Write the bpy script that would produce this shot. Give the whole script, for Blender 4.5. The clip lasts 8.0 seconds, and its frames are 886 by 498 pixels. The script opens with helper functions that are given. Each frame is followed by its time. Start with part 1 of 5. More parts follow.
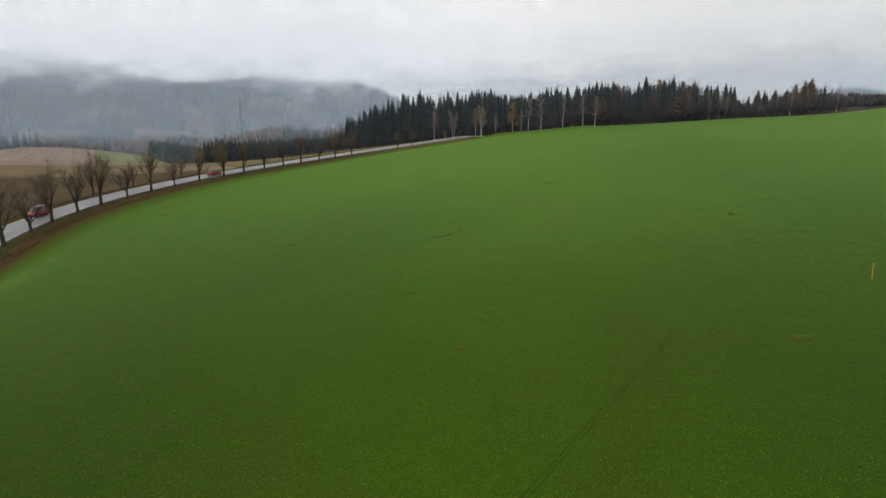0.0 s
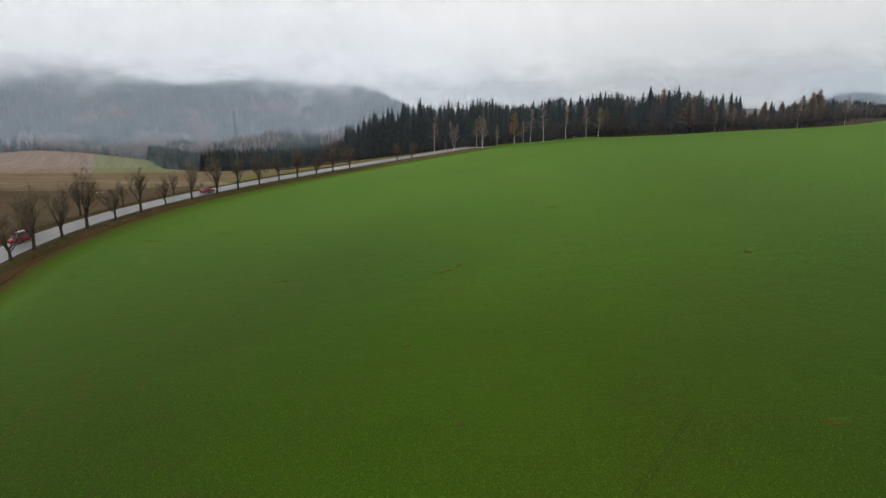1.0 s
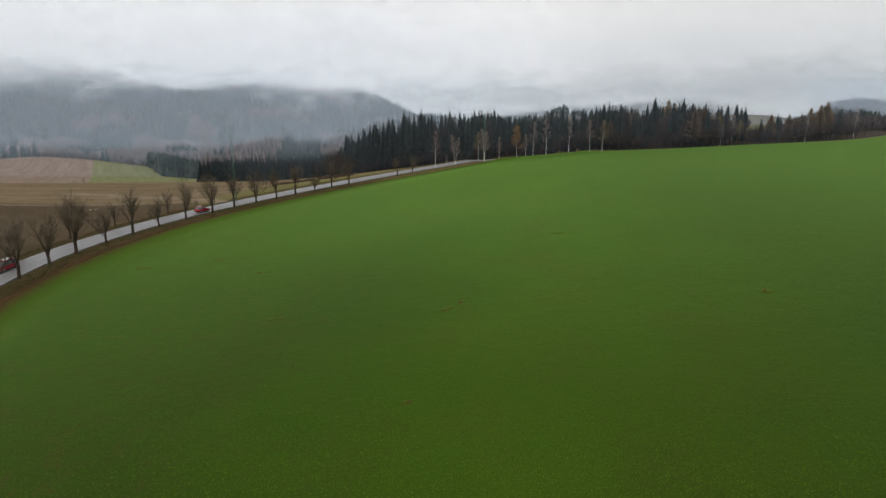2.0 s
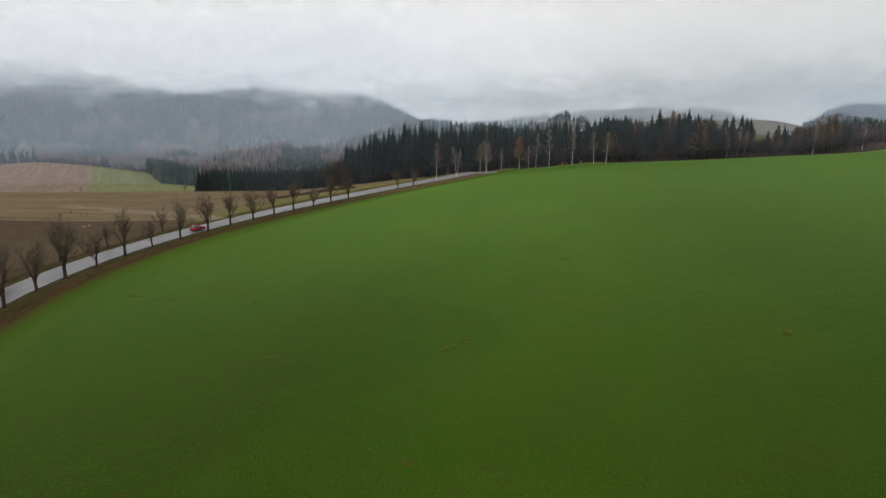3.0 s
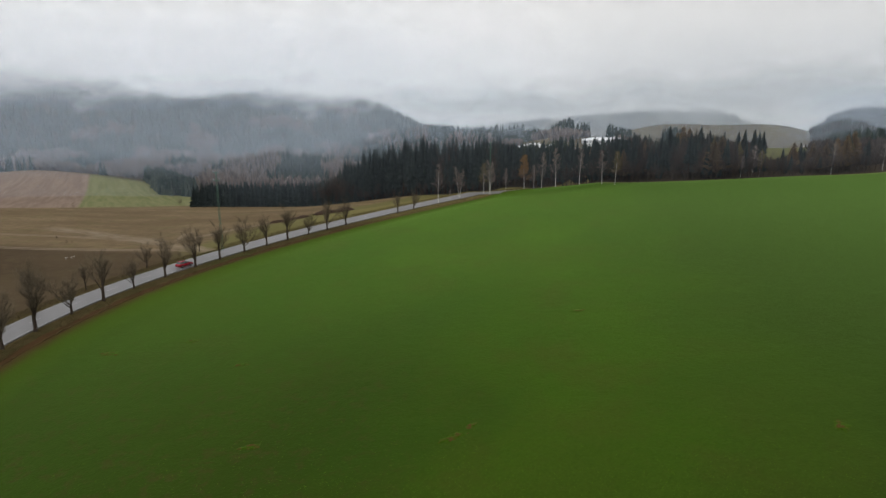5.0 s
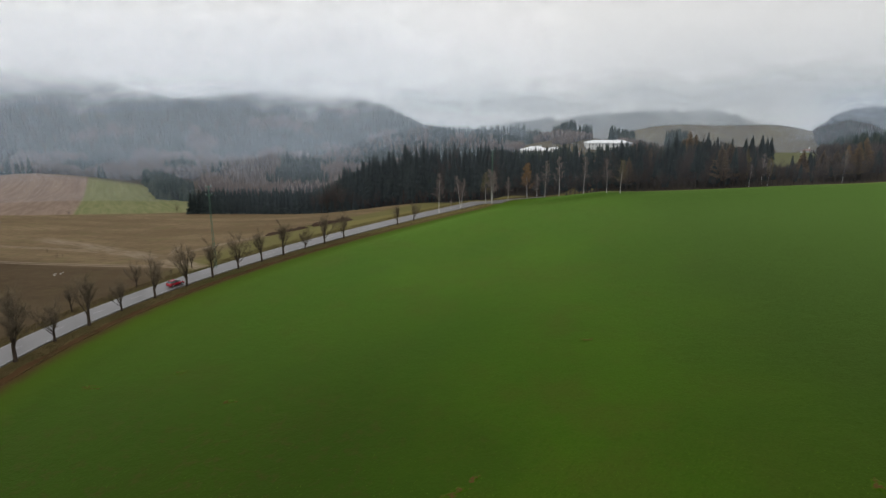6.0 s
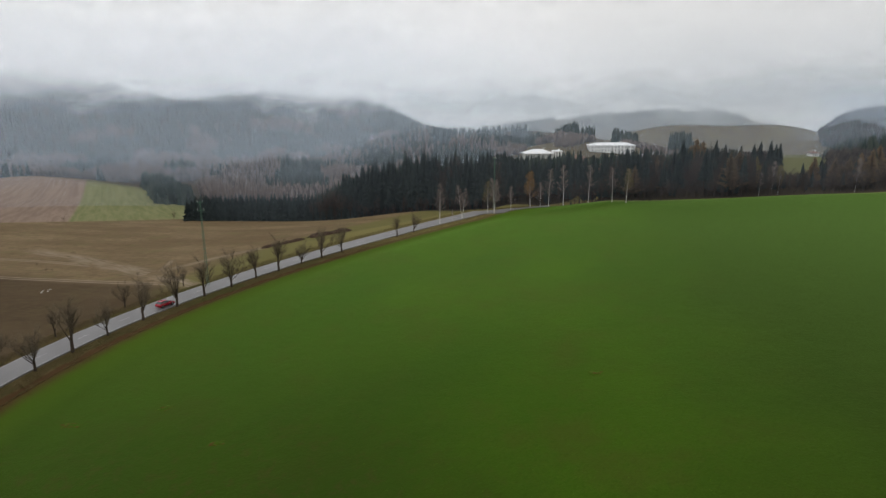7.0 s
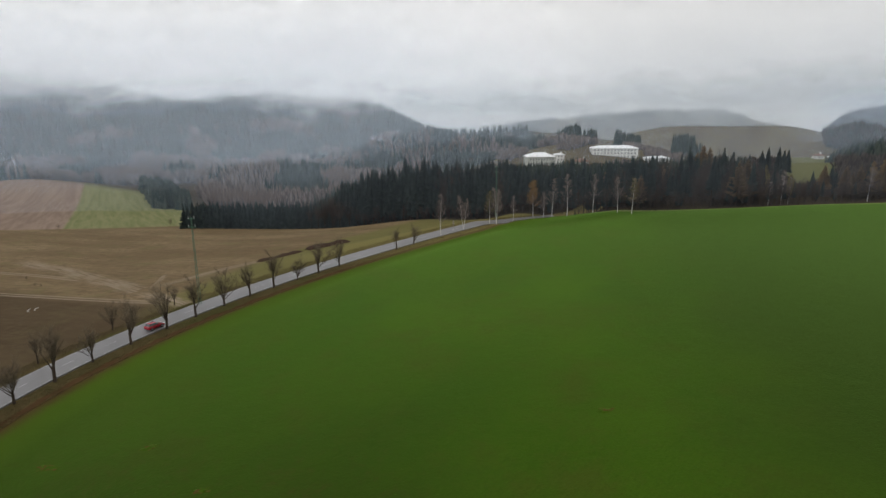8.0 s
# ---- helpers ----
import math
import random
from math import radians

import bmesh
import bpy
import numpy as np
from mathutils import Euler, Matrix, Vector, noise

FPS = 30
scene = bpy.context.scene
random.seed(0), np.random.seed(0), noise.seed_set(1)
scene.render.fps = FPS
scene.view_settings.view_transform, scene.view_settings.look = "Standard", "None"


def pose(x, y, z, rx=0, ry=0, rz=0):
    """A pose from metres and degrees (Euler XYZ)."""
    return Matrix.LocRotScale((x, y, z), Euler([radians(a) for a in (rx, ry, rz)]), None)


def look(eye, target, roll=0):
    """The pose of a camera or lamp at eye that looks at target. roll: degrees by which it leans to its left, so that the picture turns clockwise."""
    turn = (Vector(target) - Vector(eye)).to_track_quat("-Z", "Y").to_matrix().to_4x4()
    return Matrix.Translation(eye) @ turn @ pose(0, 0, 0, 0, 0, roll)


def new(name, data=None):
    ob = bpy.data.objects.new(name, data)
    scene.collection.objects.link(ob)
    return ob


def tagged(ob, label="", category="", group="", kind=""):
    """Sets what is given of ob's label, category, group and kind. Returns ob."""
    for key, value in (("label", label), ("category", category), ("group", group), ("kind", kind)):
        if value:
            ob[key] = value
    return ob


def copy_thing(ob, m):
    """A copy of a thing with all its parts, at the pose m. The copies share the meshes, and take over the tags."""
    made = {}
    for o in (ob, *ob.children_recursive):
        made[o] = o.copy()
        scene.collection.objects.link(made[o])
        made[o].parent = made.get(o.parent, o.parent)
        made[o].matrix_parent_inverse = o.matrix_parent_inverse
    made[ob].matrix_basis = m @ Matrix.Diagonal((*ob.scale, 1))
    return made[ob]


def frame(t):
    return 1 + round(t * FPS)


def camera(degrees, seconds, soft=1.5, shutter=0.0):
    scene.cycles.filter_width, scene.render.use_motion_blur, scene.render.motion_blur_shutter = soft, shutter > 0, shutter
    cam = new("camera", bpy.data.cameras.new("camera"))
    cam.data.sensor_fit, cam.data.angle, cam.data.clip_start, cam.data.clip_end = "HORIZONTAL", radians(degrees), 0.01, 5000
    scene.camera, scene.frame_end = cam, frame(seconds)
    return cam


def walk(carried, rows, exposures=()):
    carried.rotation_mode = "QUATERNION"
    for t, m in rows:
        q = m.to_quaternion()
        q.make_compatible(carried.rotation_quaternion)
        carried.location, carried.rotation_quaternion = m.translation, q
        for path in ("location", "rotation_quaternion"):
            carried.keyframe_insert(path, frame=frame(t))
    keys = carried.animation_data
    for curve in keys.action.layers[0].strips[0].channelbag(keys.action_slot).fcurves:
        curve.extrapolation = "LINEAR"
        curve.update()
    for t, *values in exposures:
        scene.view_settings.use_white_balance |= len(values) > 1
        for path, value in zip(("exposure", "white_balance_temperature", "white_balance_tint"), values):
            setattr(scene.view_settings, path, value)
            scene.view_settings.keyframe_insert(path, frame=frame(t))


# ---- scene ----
cam = camera(73.7, 8.0)
PATH = [
    (0, (0.00, -0.00, 34.00), (0.51, 97.15, 10.30), -0.22),
    (0.25, (0.14, 1.70, 35.07), (0.61, 98.84, 11.32), -0.18),
    (0.5, (0.26, 3.31, 36.12), (0.70, 100.45, 12.39), -0.15),
    (0.75, (0.32, 4.84, 37.14), (0.73, 102.00, 13.47), -0.12),
    (1, (0.36, 6.29, 38.13), (0.73, 103.47, 14.56), -0.09),
    (1.25, (0.37, 7.70, 39.11), (0.71, 104.91, 15.66), -0.07),
    (1.5, (0.36, 9.07, 40.07), (0.67, 106.31, 16.76), -0.05),
    (2, (0.30, 11.72, 41.92), (0.54, 109.03, 18.86), -0.01),
    (2.5, (0.20, 14.33, 43.72), (0.39, 111.69, 20.90), 0.01),
    (3, (0.09, 16.97, 45.48), (0.21, 114.37, 22.83), 0.03),
    (3.5, (0.00, 19.68, 47.20), (0.07, 117.11, 24.65), 0.02),
    (4, (-0.06, 22.50, 48.89), (-0.06, 119.94, 26.39), -0.00),
    (4.5, (-0.09, 25.45, 50.57), (-0.16, 122.89, 28.07), -0.04),
    (5, (-0.07, 28.53, 52.22), (-0.22, 125.96, 29.69), -0.09),
    (5.5, (-0.02, 31.76, 53.86), (-0.26, 129.17, 31.26), -0.16),
    (6, (0.05, 35.08, 55.49), (-0.31, 132.47, 32.79), -0.22),
    (6.5, (0.14, 38.48, 57.11), (-0.34, 135.84, 34.31), -0.28),
    (7, (0.21, 41.90, 58.72), (-0.40, 139.24, 35.80), -0.33),
    (7.5, (0.24, 45.27, 60.30), (-0.47, 142.58, 37.28), -0.38),
    (8, (0.20, 48.51, 61.87), (-0.55, 145.81, 38.80), -0.44),
]
EXPOSURES = ((0.0, 0.12), (2.5, 0.06), (5.0, 0.0), (8.0, 0.0))
walk(cam, [(t, look(eye, target, roll)) for t, eye, target, roll in PATH], exposures=EXPOSURES)

# ---- sky and light: low overcast, a weak wide sun behind it ----
SUN_UP, SUN_TURN = radians(34), radians(200)
world = bpy.data.worlds.new("overcast")
scene.world = world
world.use_nodes = True
wt = world.node_tree
wt.nodes.clear()
w_out = wt.nodes.new("ShaderNodeOutputWorld")
w_sky = wt.nodes.new("ShaderNodeTexSky")
w_sky.sky_type, w_sky.sun_disc, w_sky.sun_elevation, w_sky.sun_rotation = "NISHITA", False, SUN_UP, SUN_TURN
w_blue = wt.nodes.new("ShaderNodeBackground")
w_blue.inputs["Strength"].default_value = 0.1
wt.links.new(w_sky.outputs[0], w_blue.inputs["Color"])
w_dir = wt.nodes.new("ShaderNodeTexCoord")
w_map = wt.nodes.new("ShaderNodeMapping")
w_map.inputs["Scale"].default_value = (1.0, 1.0, 3.2)
wt.links.new(w_dir.outputs["Generated"], w_map.inputs["Vector"])
w_noise = wt.nodes.new("ShaderNodeTexNoise")
w_noise.inputs["Scale"].default_value, w_noise.inputs["Detail"].default_value = 2.2, 3.0
w_noise.inputs["Roughness"].default_value = 0.55
wt.links.new(w_map.outputs[0], w_noise.inputs["Vector"])
w_ramp = wt.nodes.new("ShaderNodeValToRGB")
w_ramp.color_ramp.elements[0].position, w_ramp.color_ramp.elements[0].color = 0.3, (0.753, 0.749, 0.744, 1)
w_ramp.color_ramp.elements[1].position, w_ramp.color_ramp.elements[1].color = 0.68, (0.784, 0.774, 0.764, 1)
wt.links.new(w_noise.outputs[0], w_ramp.inputs[0])
w_cloud = wt.nodes.new("ShaderNodeBackground")
w_cloud.inputs["Strength"].default_value = 1.2
w_axes = wt.nodes.new("ShaderNodeSeparateXYZ")
wt.links.new(w_dir.outputs["Generated"], w_axes.inputs[0])
w_thick = wt.nodes.new("ShaderNodeMapRange")  # the cloud lies thicker to the east
w_thick.interpolation_type = "SMOOTHSTEP"
for w_k, w_v in ((1, -0.5), (2, 0.75), (3, 1.09), (4, 0.77)):
    w_thick.inputs[w_k].default_value = w_v
wt.links.new(w_axes.outputs[0], w_thick.inputs[0])
w_high = wt.nodes.new("ShaderNodeMapRange")  # an overcast sky is brightest overhead
for w_k, w_v in ((1, 0.0), (2, 1.0), (3, 0.82), (4, 1.2)):
    w_high.inputs[w_k].default_value = w_v
wt.links.new(w_axes.outputs[2], w_high.inputs[0])
w_both = wt.nodes.new("ShaderNodeMath")
w_both.operation = "MULTIPLY"
wt.links.new(w_thick.outputs[0], w_both.inputs[0])
wt.links.new(w_high.outputs[0], w_both.inputs[1])
w_scale = wt.nodes.new("ShaderNodeVectorMath")
w_scale.operation = "SCALE"
wt.links.new(w_ramp.outputs[0], w_scale.inputs[0])
wt.links.new(w_both.outputs[0], w_scale.inputs["Scale"])
wt.links.new(w_scale.outputs[0], w_cloud.inputs["Color"])
w_mix = wt.nodes.new("ShaderNodeMixShader")
w_mix.inputs[0].default_value = 0.95
wt.links.new(w_blue.outputs[0], w_mix.inputs[1])
wt.links.new(w_cloud.outputs[0], w_mix.inputs[2])
wt.links.new(w_mix.outputs[0], w_out.inputs[0])

sun = new("sun", bpy.data.lights.new("sun", "SUN"))
sun.data.energy, sun.data.angle, sun.data.color = 0.5, radians(30), (1.0, 0.96, 0.9)
sun.matrix_world = look((0, 0, 300), (300 * math.sin(SUN_TURN) * -1, -300 * math.cos(SUN_TURN), 300 - 300 * math.tan(SUN_UP)))


# ---- materials ----
class Graph:
    """A material's nodes, with short calls for the common ones."""

    def __init__(self, name):
        self.mat = bpy.data.materials.new(name)
        self.mat.use_nodes = True
        self.t = self.mat.node_tree
        self.bsdf = self.t.nodes["Principled BSDF"]
        self.out = self.t.nodes["Material Output"]
        self.place = self.t.nodes.new("ShaderNodeNewGeometry").outputs["Position"]

    def put(self, socket, value):
        if isinstance(value, bpy.types.NodeSocket):
            self.t.links.new(value, socket)
        elif value is not None:
            socket.default_value = value

    def math(self, op, a, b=None, clamp=False):
        n = self.t.nodes.new("ShaderNodeMath")
        n.operation, n.use_clamp = op, clamp
        self.put(n.inputs[0], a), self.put(n.inputs[1], b)
        return n.outputs[0]

    def noise(self, scale, detail=3.0, rough=0.55, vector=None, stretch=None, turn=0.0):
        n = self.t.nodes.new("ShaderNodeTexNoise")
        n.inputs["Scale"].default_value, n.inputs["Detail"].default_value, n.inputs["Roughness"].default_value = scale, detail, rough
        v = vector or self.place
        if stretch:
            m = self.t.nodes.new("ShaderNodeMapping")
            m.vector_type = "TEXTURE"
            m.inputs["Scale"].default_value, m.inputs["Rotation"].default_value = stretch, (0, 0, turn)
            self.put(m.inputs["Vector"], v)
            v = m.outputs[0]
        self.put(n.inputs["Vector"], v)
        return n.outputs[0]

    def mix(self, fac, a, b):
        n = self.t.nodes.new("ShaderNodeMix")
        n.data_type = "RGBA"
        self.put(n.inputs[0], fac), self.put(n.inputs[6], (*a, 1) if isinstance(a, tuple) else a)
        self.put(n.inputs[7], (*b, 1) if isinstance(b, tuple) else b)
        return n.outputs[2]

    def step(self, v, a, b):
        """0 below a, 1 above b, smooth between."""
        n = self.t.nodes.new("ShaderNodeMapRange")
        n.interpolation_type = "SMOOTHSTEP"
        self.put(n.inputs[0], v), self.put(n.inputs[1], a), self.put(n.inputs[2], b)
        return n.outputs[0]

    def attribute(self, name):
        n = self.t.nodes.new("ShaderNodeAttribute")
        n.attribute_name = name
        return n.outputs["Fac"]

    def chance(self):
        return self.t.nodes.new("ShaderNodeObjectInfo").outputs["Random"]

    def island(self):
        return self.t.nodes.new("ShaderNodeNewGeometry").outputs["Random Per Island"]

    def axis(self, k):
        n = self.t.nodes.new("ShaderNodeSeparateXYZ")
        self.put(n.inputs[0], self.place)
        return n.outputs[k]

    def finish(self, color, rough=0.9, spec=0.2, bump=None, depth=0.05, metal=0.0):
        b = self.bsdf
        self.put(b.inputs["Base Color"], (*color, 1) if isinstance(color, tuple) else color)
        self.put(b.inputs["Roughness"], rough), self.put(b.inputs["Metallic"], metal)
        self.put(b.inputs["Specular IOR Level"], spec)
        if bump is not None:
            n = self.t.nodes.new("ShaderNodeBump")
            n.inputs["Distance"].default_value = depth
            self.put(n.inputs["Height"], bump)
            self.put(b.inputs["Normal"], n.outputs[0])
        return self.mat


def simple(name, a, b, scale, rough=0.85, spec=0.2, vary=0.0, depth=0.0, metal=0.0):
    """Two colours mixed by a noise of a real size, and a difference from object to object."""
    g = Graph(name)
    n = g.noise(scale, 4.0)
    c = g.mix(g.step(n, 0.3, 0.7), a, b)
    if vary:
        c = g.mix(g.math("MULTIPLY", g.chance(), vary), c, tuple(v * 0.45 for v in a))
    return g.finish(c, rough, spec, n if depth else None, depth, metal)


def foliage(name, a, b, scale, vary, through_light=0.45):
    """Needles in sprays: part of the light comes through from the other side."""
    g = Graph(name)
    n = g.noise(scale, 4.0)
    c = g.mix(g.step(n, 0.3, 0.7), a, b)
    c = g.mix(g.math("MULTIPLY", g.chance(), vary), c, tuple(v * 0.5 for v in a))
    g.finish(c, 0.95, 0.03)
    back, both = g.t.nodes.new("ShaderNodeBsdfTranslucent"), g.t.nodes.new("ShaderNodeMixShader")
    g.put(back.inputs["Color"], c), g.put(both.inputs[0], through_light)
    g.put(both.inputs[1], g.bsdf.outputs[0]), g.put(both.inputs[2], back.outputs[0])
    g.put(g.out.inputs[0], both.outputs[0])
    return g.mat


def fallow_colour(g, x, y, offj, jag, patch, fine):
    """Bare fallow land beyond the road, tilled on its near part, green along the verge."""
    streak = g.noise(0.06, 5.0, 0.7, stretch=(1.0, 5.0, 1.0), turn=1.15)
    fallow = g.mix(g.step(streak, 0.3, 0.7), (0.132, 0.093, 0.051), (0.212, 0.155, 0.09))
    fallow = g.mix(g.math("MULTIPLY", g.step(fine, 0.45, 0.7), 0.6), fallow, (0.085, 0.058, 0.033))
    fallow = g.mix(g.math("MULTIPLY", g.step(patch, 0.45, 0.62), 0.5), fallow, (0.125, 0.09, 0.05))
    tilled = g.math("SUBTRACT", g.math("SUBTRACT", 192.0, g.math("MULTIPLY", g.math("ADD", x, 74.0), 0.456)), g.math("ADD", y, g.math("MULTIPLY", jag, 2.0)))
    turned = g.step(tilled, -3.0, 6.0)
    whole = g.math("SUBTRACT", 1.0, g.math("MULTIPLY", turned, 0.75))
    fallow = g.mix(g.math("MULTIPLY", turned, 0.95), fallow, g.mix(g.step(streak, 0.3, 0.7), (0.049, 0.034, 0.0195), (0.074, 0.052, 0.030)))
    clods = g.noise(0.7, 5.0, 0.7, stretch=(2.6, 1.0, 1.0), turn=-0.2)
    fallow = g.mix(g.math("MULTIPLY", g.step(clods, 0.46, 0.66), 0.7), fallow, (0.085, 0.064, 0.036))
    fallow = g.mix(g.math("MULTIPLY", g.math("MULTIPLY", g.step(g.noise(0.11, 5.0, 0.7), 0.48, 0.68), 0.5), whole), fallow, (0.125, 0.112, 0.05))
    green = g.step(g.math("ADD", offj, g.math("MULTIPLY", g.math("SUBTRACT", y, 190.0), 0.32)), -20.0, -13.0)
    green = g.math("MULTIPLY", green, g.step(y, 176.0, 200.0))
    fallow = g.mix(g.math("MULTIPLY", green, 0.7), fallow, (0.118, 0.118, 0.038))
    return fallow


def ground_material():
    g = Graph("ground")
    off, x, y = g.attribute("off"), g.axis(0), g.axis(1)
    patch, small, fine = g.noise(0.028, 4.0, 0.6), g.noise(0.33, 4.0, 0.65), g.noise(2.6, 3.0, 0.7)
    jag = g.math("MULTIPLY", g.math("SUBTRACT", small, 0.5), 2.2)
    offj = g.math("ADD", off, jag)
    # winter crop
    crop = g.mix(g.step(patch, 0.35, 0.68), CROP_A, CROP_B)
    crop = g.mix(g.math("MULTIPLY", g.step(g.noise(0.075, 5.0, 0.7), 0.45, 0.7), 0.8), crop, CROP_C)
    crop = g.mix(g.math("MULTIPLY", g.step(g.noise(0.016, 3.0, 0.6), 0.45, 0.65), 0.4), crop, CROP_C)
    crop = g.mix(g.math("MULTIPLY", g.step(fine, 0.45, 0.7), 0.35), crop, CROP_D)
    crop = g.mix(g.math("MULTIPLY", g.step(g.noise(0.8, 4.0, 0.7), 0.5, 0.7), 0.4), crop, CROP_C)
    crop = g.mix(g.math("MULTIPLY", g.step(g.noise(6.0, 2.0, 0.6), 0.5, 0.7), 0.25), crop, (0.062, 0.12, 0.008))
    drill = g.noise(1.0, 3.0, 0.6, stretch=(0.12, 2.6, 1.0), turn=-0.69)
    crop = g.mix(g.math("MULTIPLY", g.step(drill, 0.52, 0.7), 0.3), crop, CROP_D)
    blot = g.step(g.noise(0.045, 5.0, 0.62, stretch=(1.0, 2.2, 1.0), turn=-0.69), 0.5, 0.66)
    crop = g.mix(g.math("MULTIPLY", blot, 0.4), crop, (0.0235, 0.058, 0.004))
    # thin: mask that darkens the crop colour towards both sides, more on the right
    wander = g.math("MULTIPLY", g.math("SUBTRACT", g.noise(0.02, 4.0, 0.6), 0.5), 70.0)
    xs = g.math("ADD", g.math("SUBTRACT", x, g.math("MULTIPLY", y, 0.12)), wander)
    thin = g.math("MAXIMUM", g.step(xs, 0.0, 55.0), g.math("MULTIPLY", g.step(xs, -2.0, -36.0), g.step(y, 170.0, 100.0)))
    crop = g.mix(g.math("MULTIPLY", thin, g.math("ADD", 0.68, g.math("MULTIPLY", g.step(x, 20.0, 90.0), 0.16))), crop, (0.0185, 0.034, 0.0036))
    # sparser stand at the near left, brown soil in spots
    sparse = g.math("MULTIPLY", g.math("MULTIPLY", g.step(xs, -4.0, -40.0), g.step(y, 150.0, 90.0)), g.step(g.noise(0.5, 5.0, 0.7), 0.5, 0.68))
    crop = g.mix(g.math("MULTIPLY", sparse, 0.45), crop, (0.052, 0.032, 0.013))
    # lighter green strip along the road, brightened further to offset the slope's shading
    crop = g.mix(g.math("MULTIPLY", g.step(offj, 15.0, 6.0), 0.6), crop, (0.062, 0.108, 0.011))
    # soil of the ditch, grass of the verge
    soil = g.mix(small, (0.048, 0.026, 0.012), (0.085, 0.049, 0.021))
    verge = g.mix(g.step(small, 0.35, 0.65), (0.105, 0.078, 0.036), (0.078, 0.068, 0.027))
    verge = g.mix(g.step(g.noise(0.05, 2.0), 0.45, 0.6), verge, (0.075, 0.077, 0.025))
    bend = g.step(y, 214.0, 246.0)
    soil = g.mix(g.math("MULTIPLY", bend, 0.75), soil, (0.118, 0.096, 0.036))
    verge = g.mix(g.math("MULTIPLY", bend, 0.8), verge, (0.18, 0.15, 0.06))
    fallow = fallow_colour(g, x, y, offj, jag, patch, fine)
    fallow = g.mix(g.math("MULTIPLY", g.math("MULTIPLY", g.step(offj, -26.0, -18.0), bend), 0.6), fallow, (0.17, 0.148, 0.055))
    # the ploughed and the green field behind it
    far_line = g.math("SUBTRACT", g.math("SUBTRACT", y, 371.0), g.math("MULTIPLY", g.math("ADD", x, 200.0), 0.16))
    furrow = g.noise(0.3, 4.0, 0.7, stretch=(1.0, 60.0, 1.0), turn=0.515)
    plough = g.mix(g.step(furrow, 0.35, 0.65), (0.17, 0.125, 0.096), (0.23, 0.172, 0.135))
    pale = g.mix(g.step(furrow, 0.3, 0.7), (0.125, 0.138, 0.058), (0.185, 0.184, 0.09))
    split = g.math("ADD", g.math("ADD", g.math("SUBTRACT", x, -216.0), g.math("MULTIPLY", g.math("SUBTRACT", y, 374.0), 0.567)), g.math("MULTIPLY", jag, 2.0))
    back = g.mix(g.step(split, -1.5, 1.5), plough, pale)
    back = g.mix(g.math("MULTIPLY", g.step(split, 92.0, 104.0), g.step(y, 372.0, 380.0)), back, (0.065, 0.05, 0.03))
    left = g.mix(g.step(g.math("ADD", far_line, jag), -1.0, 1.0), fallow, back)
    # forest floor and far meadows
    floor = g.mix(small, (0.034, 0.027, 0.019), (0.062, 0.047, 0.029))
    meadow = g.mix(g.step(patch, 0.35, 0.65), (0.070, 0.049, 0.018), (0.094, 0.073, 0.027))
    meadow = g.mix(g.math("MULTIPLY", g.step(g.noise(0.05, 5.0, 0.7, stretch=(1.0, 0.5, 1.0)), 0.5, 0.66), 0.6), meadow, (0.062, 0.046, 0.024))
    meadow = g.mix(g.step(g.math("ADD", x, g.math("MULTIPLY", g.math("SUBTRACT", patch, 0.5), 80.0)), 10.0, 60.0), floor, meadow)
    lea = g.math("MULTIPLY", g.math("MULTIPLY", g.step(x, 195.0, 215.0), g.step(x, 350.0, 325.0)), g.math("MULTIPLY", g.step(y, 380.0, 400.0), g.step(y, 600.0, 585.0)))
    meadow = g.mix(lea, meadow, (0.098, 0.101, 0.044))
    rim = g.math("ADD", g.math("MULTIPLY", g.step(x, 45.0, 115.0), -7.5), g.math("MULTIPLY", g.step(x, 115.0, 158.0), -8.0))
    rim = g.math("ADD", g.math("ADD", rim, g.math("MULTIPLY", g.step(x, 160.0, 200.0), 12.0)), 267.0)
    edge = g.math("SUBTRACT", y, rim)
    shade = g.step(g.math("ADD", g.math("ADD", y, g.math("MULTIPLY", x, 0.607)), jag), 302.0, 304.0)
    left = g.mix(g.math("MULTIPLY", shade, g.step(x, -75.0, -65.0)), left, floor)
    right = g.mix(g.step(offj, 2.2, 2.7), verge, soil)
    wide = g.math("ADD", 4.0, g.math("MULTIPLY", g.step(y, 185.0, 120.0), 0.7))
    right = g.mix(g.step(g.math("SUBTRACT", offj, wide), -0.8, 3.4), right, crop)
    margin = g.math("MULTIPLY", g.step(g.math("ADD", edge, jag), -2.2, -1.2), g.step(x, 48.0, 54.0))
    right = g.mix(g.math("MULTIPLY", margin, 0.8), right, (0.165, 0.165, 0.07))
    right = g.mix(g.step(g.math("ADD", edge, jag), -0.5, 1.2), right, floor)
    right = g.mix(g.math("MULTIPLY", g.step(y, 288.0, 300.0), g.step(x, 125.0, 140.0)), right, (0.098, 0.101, 0.044))
    near = g.mix(g.step(off, -10.0, -9.0), left, g.mix(g.step(offj, -9.8, -9.0), left, verge))
    near = g.mix(g.step(off, -1.0, 0.0), near, right)
    reach = g.math("ADD", y, g.math("MULTIPLY", x, 0.5))
    all_in = g.mix(g.step(reach, 470.0, 520.0), near, meadow)
    all_in = g.mix(g.step(x, 260.0, 330.0), all_in, meadow)
    lumps = g.math("ADD", g.math("MULTIPLY", fine, 0.6), g.math("MULTIPLY", small, 0.8))
    leafy = g.math("MULTIPLY", g.step(off, 6.0, 12.0), g.math("SUBTRACT", 1.0, g.step(edge, -1.0, 1.0)))
